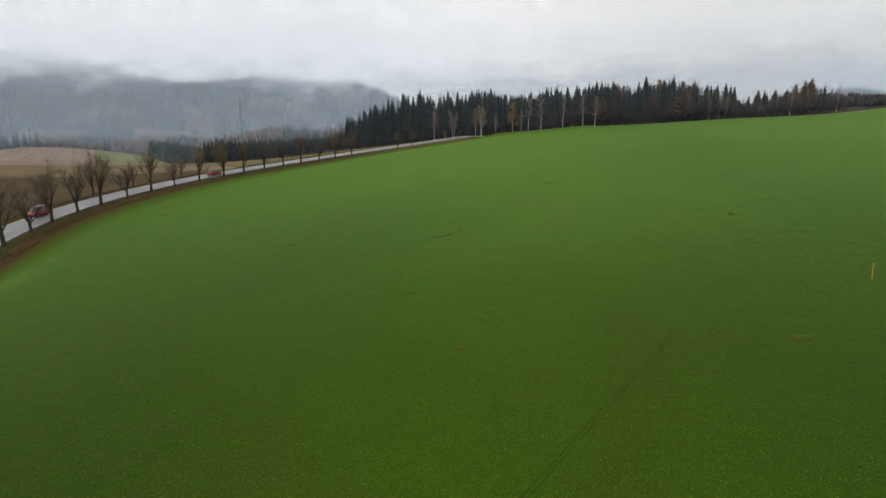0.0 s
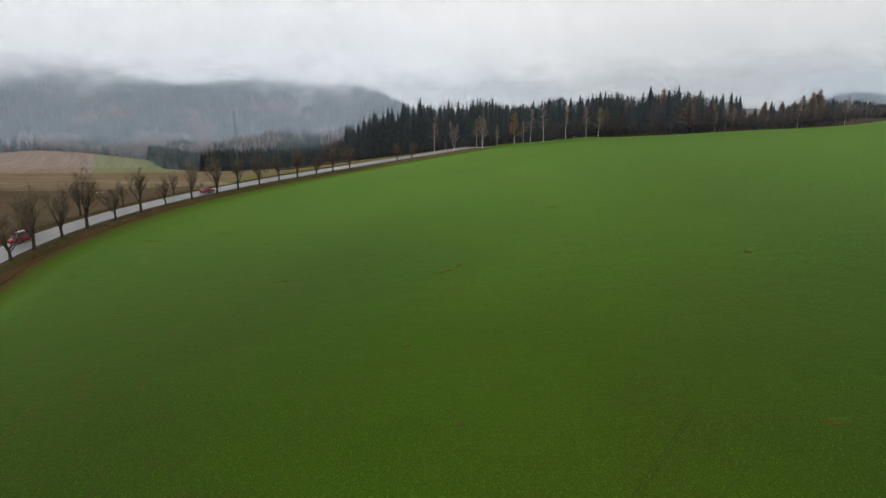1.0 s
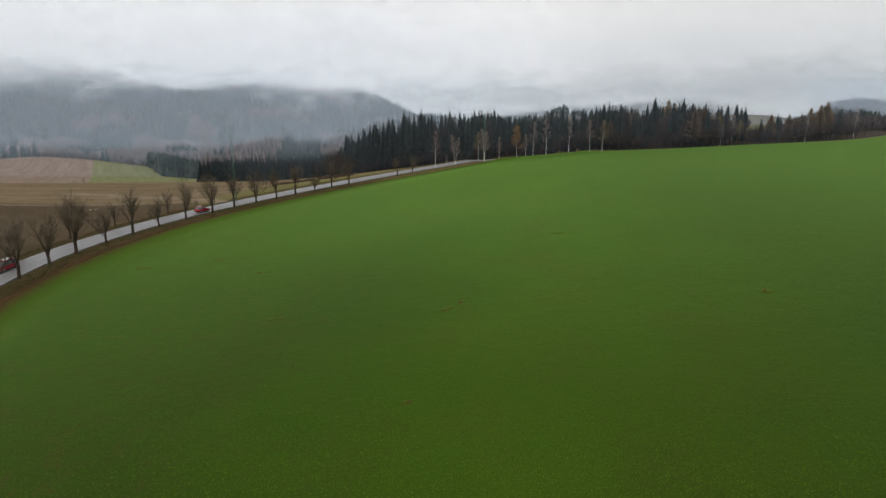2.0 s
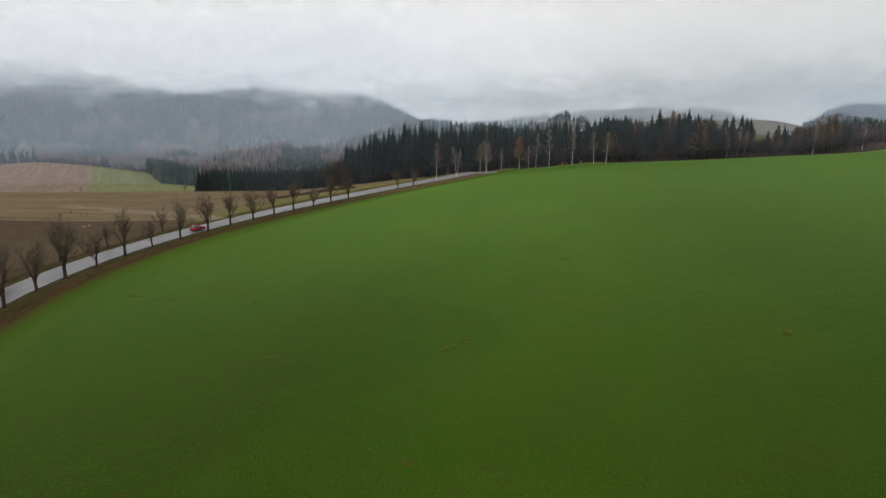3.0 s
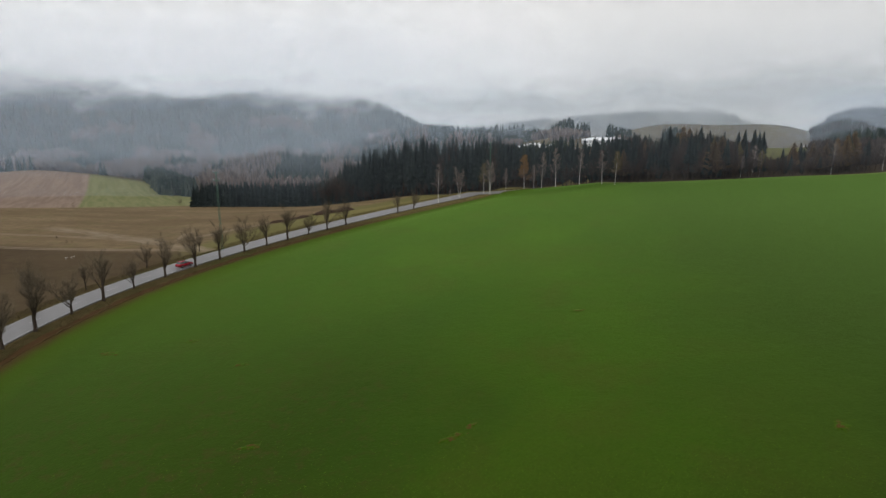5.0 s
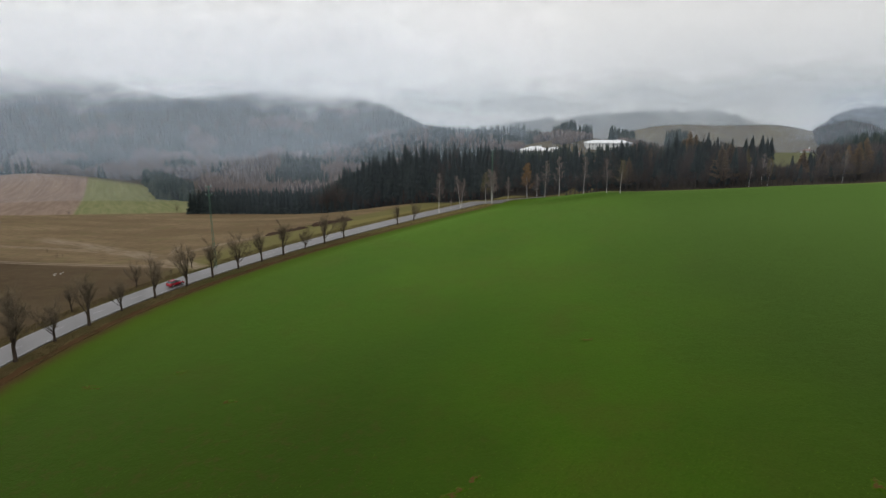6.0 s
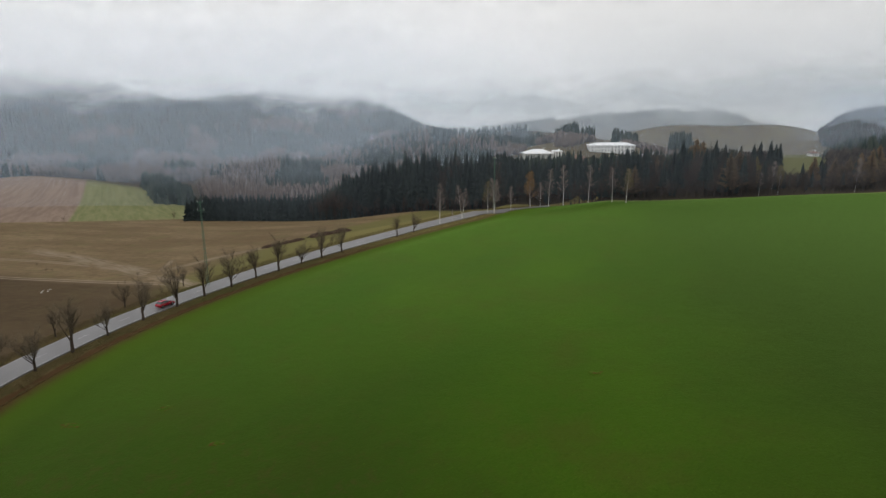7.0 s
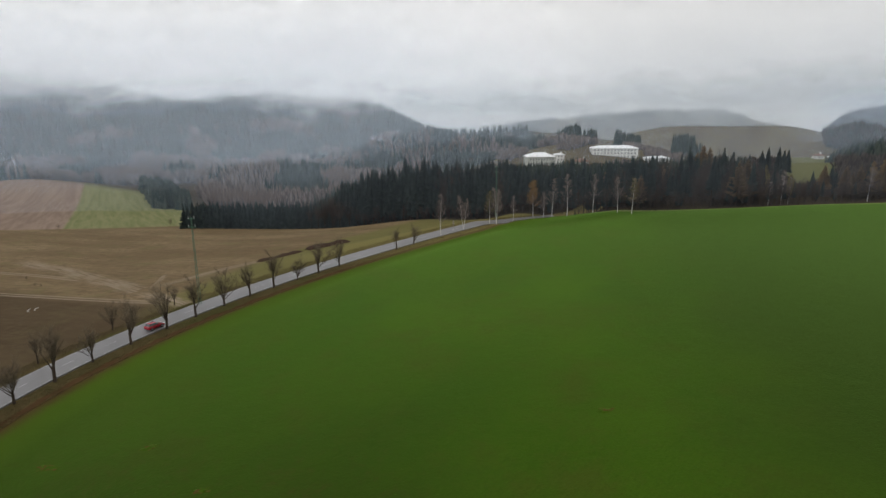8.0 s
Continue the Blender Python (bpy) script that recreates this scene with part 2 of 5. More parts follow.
    g.put(g.bsdf.inputs["Sheen Weight"], g.math("MULTIPLY", leafy, 0.39))
    g.bsdf.inputs["Sheen Roughness"].default_value, g.bsdf.inputs["Sheen Tint"].default_value = 0.35, (0.47, 0.88, 0.20, 1)
    return g.finish(all_in, 0.92, 0.03, lumps, 0.09)


CROP_A, CROP_B, CROP_C, CROP_D = (0.0275, 0.063, 0.003), (0.0365, 0.078, 0.0038), (0.040, 0.056, 0.006), (0.017, 0.039, 0.0015)
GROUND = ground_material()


def asphalt_material():
    g = Graph("wet_asphalt")
    n, big = g.noise(9.0, 4.0, 0.7), g.noise(0.22, 4.0, 0.6, stretch=(1.0, 3.0, 1.0), turn=-0.4)
    c = g.mix(g.step(big, 0.3, 0.75), (0.128, 0.125, 0.130), (0.172, 0.166, 0.170))
    c = g.mix(g.math("MULTIPLY", n, 0.35), c, (0.09, 0.088, 0.086))
    r = g.math("ADD", 0.38, g.math("MULTIPLY", g.step(big, 0.3, 0.75), 0.14))
    return g.finish(c, r, 0.45, n, 0.004)


ASPHALT = asphalt_material()
PAINT = simple("road_paint", (0.5, 0.5, 0.49), (0.27, 0.27, 0.27), 3.0, 0.6, 0.3)
SOIL = simple("dark_soil", (0.032, 0.02, 0.015), (0.058, 0.036, 0.024), 1.3, 0.95, 0.1, depth=0.1)


def bare_patch_material():
    """Red-brown soil that shows in spots between the plants."""
    g = Graph("red_brown_soil")
    spots = g.step(g.noise(1.1, 4.0, 0.65), 0.46, 0.6)
    plants = g.mix(g.step(g.noise(2.6, 3.0, 0.7), 0.4, 0.7), (0.034, 0.070, 0.0035), (0.020, 0.045, 0.002))
    g.put(g.bsdf.inputs["Sheen Weight"], g.math("MULTIPLY", g.math("SUBTRACT", 1.0, spots), 0.37))
    g.bsdf.inputs["Sheen Roughness"].default_value, g.bsdf.inputs["Sheen Tint"].default_value = 0.35, (0.47, 0.88, 0.20, 1)
    return g.finish(g.mix(g.math("MULTIPLY", spots, 0.85), plants, (0.088, 0.046, 0.018)), 0.95, 0.02, spots, 0.03)


RED_SOIL = bare_patch_material()
BARK = simple("dark_bark", (0.045, 0.034, 0.026), (0.082, 0.064, 0.048), 2.4, 0.95, 0.1, 0.4, 0.05)
TWIG = simple("brown_twigs", (0.125, 0.102, 0.070), (0.175, 0.142, 0.098), 0.8, 0.95, 0.1, 0.4)
TWIG_DARK = simple("dark_brown_twigs", (0.072, 0.058, 0.051), (0.105, 0.085, 0.073), 0.5, 0.95, 0.1, 0.5)
TWIG_BIRCH = simple("birch_twigs", (0.20, 0.165, 0.148), (0.28, 0.235, 0.21), 0.7, 0.95, 0.1, 0.3)
NEEDLE = foliage("spruce_needles", (0.050, 0.068, 0.066), (0.078, 0.098, 0.090), 0.5, 0.4)
LARCH = foliage("larch_needles", (0.27, 0.185, 0.10), (0.21, 0.15, 0.088), 0.7, 0.3, 0.35)
LARCH_OLIVE = foliage("olive_larch_needles", (0.25, 0.21, 0.085), (0.2, 0.17, 0.078), 0.7, 0.3, 0.35)
LARCH_DULL = foliage("dull_larch_needles", (0.22, 0.165, 0.112), (0.17, 0.132, 0.092), 0.7, 0.3, 0.35)
LEAF_GOLD = simple("golden_leaves", (0.27, 0.165, 0.07), (0.21, 0.135, 0.06), 0.9, 0.85, 0.15, 0.2)
LEAF_OLIVE = simple("yellow_green_leaves", (0.15, 0.125, 0.035), (0.115, 0.12, 0.035), 0.9, 0.85, 0.15, 0.2)


def birch_bark():
    g = Graph("birch_bark")
    n = g.noise(3.0, 3.0, 0.6, stretch=(1.0, 1.0, 0.25))
    return g.finish(g.mix(g.step(n, 0.56, 0.66), (0.66, 0.64, 0.61), (0.2, 0.175, 0.155)), 0.7, 0.2)


BIRCH = birch_bark()


def island_material(name, a, b, c):
    """Woods of the distance: every tree a shade of its own."""
    g = Graph(name)
    k = g.island()
    col = g.mix(g.step(k, 0.2, 0.8), a, b)
    col = g.mix(g.step(g.noise(0.012, 3.0), 0.45, 0.62), col, c)
    return g.finish(col, 0.95, 0.05)


WOOD_DARK = island_material("far_conifers", (0.020, 0.033, 0.028), (0.056, 0.068, 0.056), (0.034, 0.048, 0.040))
WOOD_BROWN = island_material("far_bare_trees", (0.09, 0.073, 0.066), (0.235, 0.185, 0.158), (0.15, 0.11, 0.088))
WOOD_DIM = island_material("far_dim_trees", (0.045, 0.041, 0.040), (0.085, 0.073, 0.066), (0.062, 0.055, 0.05))
BLADES = island_material("crop_blades", (0.066, 0.128, 0.009), (0.098, 0.178, 0.014), (0.080, 0.152, 0.011))
DRY = island_material("dry_grass_blades", (0.128, 0.096, 0.046), (0.092, 0.08, 0.033), (0.11, 0.086, 0.04))


# ---- mesh helpers ----
def mesh_of(name, verts, faces, materials=(), smooth_faces=False):
    """A mesh from arrays of places and of triangles or quads."""
    verts, faces = np.asarray(verts, np.float32), np.asarray(faces, np.int32)
    me = bpy.data.meshes.new(name)
    n, k = faces.shape
    me.vertices.add(len(verts))
    me.vertices.foreach_set("co", verts.ravel())
    me.loops.add(n * k)
    me.loops.foreach_set("vertex_index", faces.ravel())
    me.polygons.add(n)
    me.polygons.foreach_set("loop_start", np.arange(0, n * k, k, dtype=np.int32))
    me.polygons.foreach_set("use_smooth", np.full(n, smooth_faces))
    for m in materials:
        me.materials.append(m)
    me.update(calc_edges=True)
    me.validate()
    return me


def of_bm(name, bm, material, shade=False):
    me = bpy.data.meshes.new(name)
    bmesh.ops.recalc_face_normals(bm, faces=bm.faces)
    bm.to_mesh(me)
    bm.free()
    for p in me.polygons:
        p.use_smooth = shade
    me.materials.append(material)
    return me


def under(name, me, parent, label="", at=None):
    """A part: one mesh object under a thing or under a part."""
    ob = new(name, me)
    ob.parent = parent
    if at is not None:
        ob.matrix_basis = at
    return tagged(ob, label)


def part(name, bm, material, parent, label="", shade=False):
    return under(name, of_bm(name, bm, material, shade), parent, label)


def box(bm, lo, hi, bevel=0.0):
    """Adds a box between two corners."""
    got = bmesh.ops.create_cube(bm, size=1.0)
    lo, hi = Vector(lo), Vector(hi)
    for v in got["verts"]:
        v.co = Vector(((lo[i] + hi[i]) / 2 + v.co[i] * (hi[i] - lo[i]) for i in range(3)))
    if bevel:
        edges = list({e for v in got["verts"] for e in v.link_edges})
        bmesh.ops.bevel(bm, geom=edges, offset=bevel, segments=2, affect="EDGES", profile=0.5)


def rod(bm, a, b, r, n=6, r2=None):
    """Adds a rod from a to b."""
    a, b = Vector(a), Vector(b)
    m = Matrix.Translation((a + b) / 2) @ (b - a).to_track_quat("Z", "Y").to_matrix().to_4x4()
    bmesh.ops.create_cone(bm, cap_ends=True, segments=n, radius1=r, radius2=r if r2 is None else r2, depth=(b - a).length, matrix=m)


class Tubes:
    """Gathers tapered limbs into one mesh."""

    def __init__(self):
        self.v, self.f = [], []

    def limb(self, points, radii, sides):
        start = None
        for k, (p, r) in enumerate(zip(points, radii)):
            q = points[min(k + 1, len(points) - 1)] - points[max(k - 1, 0)]
            side = q.cross(Vector((0.31, 0.95, 0.11))).normalized()
            up = q.cross(side).normalized()
            ring = len(self.v)
            if r <= 0:
                self.v.append(p)
                self.f += [(start + i, start + (i + 1) % sides, ring, ring) for i in range(sides)]
                return
            self.v += [p + (side * math.cos(2 * math.pi * i / sides) + up * math.sin(2 * math.pi * i / sides)) * r for i in range(sides)]
            if start is not None:
                self.f += [(start + i, start + (i + 1) % sides, ring + (i + 1) % sides, ring + i) for i in range(sides)]
            start = ring

    def mesh(self, name, material, shade=True):
        tris = []
        for a, b, c, d in self.f:
            tris.append((a, b, c))
            if d != c:
                tris.append((a, c, d))
        return mesh_of(name, [tuple(p) for p in self.v], tris, (material,), shade)


# ---- lie of the land ----
ROAD_X = (6.645, 5.132, 41.181, 62.219, -54.562)
ROAD_Z = (3.859, 2.483, 4.327, 14.762)
FIELD = ((0, 0, 15.05), (0, 1, 3.99), (0, 2, -0.62), (0, 3, -0.07), (1, 0, 8.6), (1, 1, -0.63), (1, 2, 0.3), (2, 0, 2.87),
         (2, 1, -0.54), (3, 0, -1.8))
FALLOW = ((0, 0, 19.24), (0, 1, -9.8), (0, 2, -5.52), (0, 3, 0.15), (1, 0, 11.4), (1, 1, -7.04), (1, 2, -1.69), (2, 0, 2.28),
          (2, 1, -2.06), (3, 0, -0.08))
# hills of the distance: x, y, height, width across, width along
HILLS = ((-185, 690, 25, 95, 62), (-750, 1200, 134, 215, 190), (-1130, 1250, 150, 250, 220), (-400, 1400, 110, 235, 200), (-160, 1380, 52, 120, 180), (-20, 900, 46, 130, 90),
         (110, 830, 24, 90, 90), (340, 1005, 58, 130, 130), (540, 1005, 57, 130, 130), (521, 800, 56, 60, 80), (730, 1090, 67, 95, 90), (860, 1095, 52, 90, 90), (330, 1540, 62, 330, 130), (700, 1640, 74, 260, 130), (150, 2350, 40, 520, 300),
         (100, 575, 50, 150, 100), (150, 680, 36, 120, 80), (430, 650, 20, 70, 60), (340, 570, 44, 120, 80), (-1700, 1500, 150, 500, 400), (750, 2500, 40, 500, 300))


def smooth(a, b, v):
    k = np.clip((v - a) / (b - a), 0.0, 1.0)
    return k * k * (3 - 2 * k)


def road_x(y):
    s = (np.maximum(y, 95.0) - 190) / 100
    return np.polyval(ROAD_X, s) + np.minimum(y - 95, 0) * -0.1


def road_z(y):
    return np.polyval(ROAD_Z, (np.clip(y, 85.0, 272.0) - 190) / 100)


# the row of trees beside the road, from the near end to where it turns into the wood
CURVE_Y = np.linspace(20, 262, 485)
BEND = np.array(((20.5, 264.4), (28, 267.2), (36, 269.4), (44, 272), (52, 275.5), (60, 281), (66, 290), (69, 305), (70, 370)))
CURVE = np.concatenate([np.stack([road_x(CURVE_Y), CURVE_Y], 1)] + [p + (q - p) * np.linspace(0, 1, 12)[1:, None] for p, q in zip(BEND, BEND[1:])])
CURVE_Z = np.concatenate([road_z(CURVE_Y), np.linspace(20.3, 22.0, len(CURVE) - len(CURVE_Y))])
ALONG = np.gradient(CURVE, axis=0)
ALONG /= np.hypot(ALONG[:, 0], ALONG[:, 1])[:, None]


def from_road(x, y):
    """Signed distance from the row of trees beside the road (plus: towards the green field), and the road's height there."""
    x, y = np.atleast_1d(np.asarray(x, float)), np.atleast_1d(np.asarray(y, float))
    out, at = np.empty(len(x)), np.empty(len(x))
    for k in range(0, len(x), 4000):
        dx, dy = x[k:k + 4000, None] - CURVE[:, 0], y[k:k + 4000, None] - CURVE[:, 1]
        i = (dx * dx + dy * dy).argmin(1)
        n = np.arange(len(i))
        side = dx[n, i] * ALONG[i, 1] - dy[n, i] * ALONG[i, 0]
        out[k:k + 4000] = np.sign(side) * np.hypot(dx[n, i], dy[n, i])
        at[k:k + 4000] = CURVE_Z[i]
    return out, at


def height(x, y):
    """The ground's height at x, y (arrays)."""
    x, y = np.atleast_1d(np.asarray(x, float)), np.atleast_1d(np.asarray(y, float))
    d, at = from_road(x, y)
    fx, fy = 2 * np.tanh(x / 200), (np.clip(y, -300, 420) - 130) / 100
    field = sum(c * fx**i * fy**j for i, j, c in FIELD)
    lx, ly = np.clip(x, -520, 60) / 100, (np.clip(y, 60, 720) - 250) / 100
    fallow = np.clip(sum(c * lx**i * ly**j for i, j, c in FALLOW), -24, 17)
    field = field + 3.5 * smooth(140, 240, x)
    wide = 1 + 29 * smooth(265, 300, y)
    near = fallow + (field - fallow) * np.maximum(smooth(-wide, wide, d), smooth(12, 42, x) * smooth(260, 278, y))
    bank = at - 0.25
    edge = np.where(d > -4, smooth(1.5, 16, d), smooth(5, 24, -d - 4))
    edge = np.maximum(edge, smooth(280, 300, y))
    ditch = -0.45 * np.exp(-((d - 3.2) / 1.1) ** 2) * (y < 300)
    swell = 1.9 * np.exp(-((d - 4.6) / np.where(d < 4.6, 2.8, 10.0)) ** 2) * smooth(13, 27, x) * smooth(250, 262, y) * (y < 300)
    near = bank + (near - bank) * edge + ditch + swell
    near = near + 3.0 * np.exp(-((x + 8) / 40) ** 2 - ((y - 312) / 21) ** 2) * smooth(4, 22, -d - 4)
    far = -32 + sum(h * np.exp(-((x - a) / p) ** 2 - ((y - b) / q) ** 2) for a, b, h, p, q in HILLS)
    away = smooth(480, 640, y + 0.5 * np.clip(x, -500, 200) + 0.12 * np.maximum(x, 200)) 
    away = np.maximum(away, smooth(400, 900, np.abs(x + 50) - 120 - 0.2 * np.clip(y, 0, 700)))
    roll = 0.25 * np.sin(x / 23 + 1.3 * np.sin(y / 41)) * np.cos(y / 29) * smooth(8, 30, np.abs(d + 3))
    dip = 1.9 * np.exp(-((x - 116) / 44) ** 2 - ((y - 267) / 13) ** 2)
    knob = 38 * np.exp(-((x - 296) / 40) ** 2 - ((y - 462) / 52) ** 2)
    return near + (far - near) * away + roll + knob - dip


# ---- ground: one sheet to the horizon ----
def spread(near_lo, near_hi, step, lo, hi, growth):
    """Grid lines: even between near_lo and near_hi, wider and wider beyond."""
    line = list(np.arange(near_lo, near_hi + 0.01, step))
    for way, end in ((1, hi), (-1, lo)):
        gap, at = step, line[-1] if way > 0 else line[0]
        while (end - at) * way > 0:
            gap = min(gap * growth, 70.0)
            at += way * gap
            line = line + [at] if way > 0 else [at] + line
    return np.array(line)


def build_ground():
    gx, gy = spread(-150, 190, 2.2, -3600, 3800, 1.045), spread(10, 330, 2.2, -3000, 4300, 1.04)
    xx, yy = np.meshgrid(gx, gy)
    x, y = xx.ravel(), yy.ravel()
    z = height(x, y)
    nx, ny = len(gx), len(gy)
    i = (np.arange(ny - 1)[:, None] * nx + np.arange(nx - 1)).ravel()
    me = mesh_of("ground", np.stack([x, y, z], 1), np.stack([i, i + 1, i + nx + 1, i + nx], 1), (GROUND,), True)
    me.attributes.new("off", "FLOAT", "POINT").data.foreach_set("value", from_road(x, y)[0].astype(np.float32))
    return tagged(new("ground", me), "rolling farmland with a green winter crop, bare fallow and misty hills", "ground", kind="structure")


build_ground()


def on(x, y):
    return float(height(x, y)[0])


# ---- road ----
def beside(i, d):
    """The plan place d metres off the row of trees (plus: towards the crop), at step i of its line."""
    return CURVE[i] + d * np.array((ALONG[i, 1], -ALONG[i, 0]))


def strip(name, steps, a, b, lift, material, depth=0.35):
    """A flat band along the road from offset a to offset b, with sides that go into the ground."""
    bm, rows = bmesh.new(), []
    for i in steps:
        z = CURVE_Z[i] + lift
        p, q, mid = beside(i, a), beside(i, b), beside(i, (a + b) / 2)
        rows.append([bm.verts.new(c) for c in ((*p, z - depth), (*p, z), (*mid, z + 0.06 * (abs(b - a) > 3)), (*q, z), (*q, z - depth))])
    for r, s in zip(rows, rows[1:]):
        for k in range(4):
            bm.faces.new((r[k], r[k + 1], s[k + 1], s[k]))
    return of_bm(name, bm, material, False)


ROAD_A, ROAD_B, ROAD_END = -7.3, -0.6, len(CURVE_Y) + 34
road = tagged(new("road", strip("road", range(60, ROAD_END, 3), ROAD_A, ROAD_B, 0.0, ASPHALT)), "wet grey asphalt country road between bare trees", "road", kind="structure")
lane = (ROAD_A + ROAD_B) / 2
for i in range(70, ROAD_END - 8, 18):
    under("centre_dash", strip("centre_dash", range(i, i + 6, 1), lane - 0.07, lane + 0.07, 0.066, PAINT, 0.0), road, "worn white dash")
for name, d in (("edge_line", ROAD_B - 0.3), ("edge_line", ROAD_A + 0.3)):
    under(name, strip(name, range(60, ROAD_END, 3), d - 0.05, d + 0.05, 0.014, PAINT, 0.0), road, "thin white line")


# ---- trees: each kind is built a few times and then copied ----
def rand_dir(rng, up, wide):
    a = rng.uniform(0, 2 * math.pi)
    return Vector((math.cos(a) * wide, math.sin(a) * wide, up)).normalized()


def bent(rng, start, way, length, steps, wander, lift):
    """Points of a limb that wanders and turns upward."""
    pts, p, w = [start], start.copy(), way.copy()
    for _ in range(steps):
        w = (w + Vector((rng.uniform(-1, 1), rng.uniform(-1, 1), rng.uniform(-1, 1))) * wander + Vector((0, 0, lift))).normalized()
        p = p + w * (length / steps)
        pts.append(p.copy())
    return pts


def bare_tree(name, seed, tall, trunk_part, limbs, spread_out, twig_mat, label, twigs=20, bark=None, fat=0.022, rise=(0.75, 1.9), stout=(0.28, 0.4)):
    """A leafless broad tree: bole and limbs in one part, the twigs of its crown in another."""
    rng = random.Random(seed)
    wood, crown = Tubes(), Tubes()
    bole = tall * trunk_part
    r0 = tall * fat
    lean = Vector((rng.uniform(-0.06, 0.06), rng.uniform(-0.06, 0.06), 1)).normalized()
    trunk = bent(rng, Vector((0, 0, -0.3)), lean, bole + 0.3, 4, 0.05, 0.05)
    wood.limb(trunk, [r0 * 1.45, r0 * 1.05, r0 * 0.95, r0 * 0.92, r0 * 0.9], 8)
    top = trunk[-1]
    for k in range(limbs):
        way = rand_dir(rng, rng.uniform(*rise), spread_out * (0.3 if k < 2 else rng.uniform(0.5, 1.1)))
        start = trunk[-1 - (k % 2)] + Vector((0, 0, -0.05 * (k % 3)))
        length = (tall - bole) * (rng.uniform(0.92, 1.02) if k < 2 else rng.uniform(0.6, 0.85))
        limb = bent(rng, start, way, length, 5, 0.1, 0.12)
        r = r0 * rng.uniform(*stout)
        wood.limb(limb, [r, r * 0.75, r * 0.52, r * 0.34, r * 0.2, r * 0.08], 5)
        for j in range(8):
            at = limb[1 + j * 4 // 8] .lerp(limb[2 + j * 4 // 8], rng.random())
            sub_way = (way * 0.45 + rand_dir(rng, rng.uniform(0.2, 1.3), 1.0)).normalized()
            sub = bent(rng, at, sub_way, (tall - bole) * rng.uniform(0.2, 0.42), 3, 0.14, 0.16)
            wood.limb(sub, [r * 0.24, r * 0.18, r * 0.12, r * 0.05], 3)
            for _ in range(twigs):
                q = sub[rng.randint(1, 2)].lerp(sub[rng.randint(1, 3)], rng.random())
                tw = (sub_way * 0.5 + rand_dir(rng, rng.uniform(0.1, 1.6), 1.0)).normalized()
                end = bent(rng, q, tw, tall * rng.uniform(0.08, 0.2), 2, 0.25, 0.1)
                crown.limb(end, [tall * 0.0013, tall * 0.0009, 0], 3)
    ob = tagged(new(name), label, "tree")
    under("trunk", wood.mesh("trunk", bark or BARK), ob)
    under("crown", crown.mesh("crown", twig_mat), ob)
    return ob


def conifer(name, seed, tall, wide, clear, material, label, levels=26, arms=9, droop=0.45, ragged=0.45, bark=None, slim=1.0):
    """A spruce or larch: a straight trunk and whorls of drooping boughs, each a thin wedge with a ragged tip."""
    rng = random.Random(seed)
    wood = Tubes()
    wood.limb([Vector((0, 0, -0.4)), Vector((0, 0, tall * 0.5)), Vector((0, 0, tall * 0.985))], [tall * 0.016, tall * 0.009, tall * 0.0015], 6)
    v, f = [], []
    for k in range(levels):
        s = clear + (0.985 - clear) * (k / (levels - 1)) ** 0.92
        z = tall * s
        reach = wide * (1 - s) ** 0.8 / (1 - clear) ** 0.8 * rng.uniform(0.7, 1.2) + 0.12
        if k < 3:
            reach *= 0.6 + 0.13 * k
        turn = rng.uniform(0, 6.28)
        step_z = tall * (0.985 - clear) / levels
        for j in range(arms if s < 0.85 else arms - 3):
            a = turn + 6.283 * j / arms + rng.uniform(-0.25, 0.25)
            long = reach * rng.uniform(1 - ragged, 1 + ragged * 0.6)
            c, d = math.cos(a), math.sin(a)
            half = long * rng.uniform(0.2, 0.34) * slim
            drop = long * droop * rng.uniform(0.6, 1.3)
            zz = z + rng.uniform(-0.9, 0.9) * step_z
            n = len(v)
            mid = long * 0.62
            v += [(0, 0, zz + 0.1 * long), (c * mid - d * half, d * mid + c * half, zz - drop * 0.62), (c * mid + d * half, d * mid - c * half, zz - drop * 0.62),
                  (c * long, d * long, zz - drop * 0.82), (c * mid * 0.8, d * mid * 0.8, zz - drop * 0.75 - 0.22 * long)]
            f += [(n, n + 1, n + 3), (n, n + 3, n + 2), (n + 1, n + 4, n + 3), (n + 3, n + 4, n + 2), (n, n + 4, n + 1), (n, n + 2, n + 4)]
    n = len(v)
    v += [(0.12, 0, tall * 0.95), (-0.06, 0.1, tall * 0.95), (-0.06, -0.1, tall * 0.95), (0, 0, tall)]
    f += [(n, n + 1, n + 3), (n + 1, n + 2, n + 3), (n + 2, n, n + 3)]
    ob = tagged(new(name), label, "tree")
    under("trunk", wood.mesh("trunk", bark or BARK), ob)
    under("crown", mesh_of("crown", v, f, (material,)), ob)
    return ob


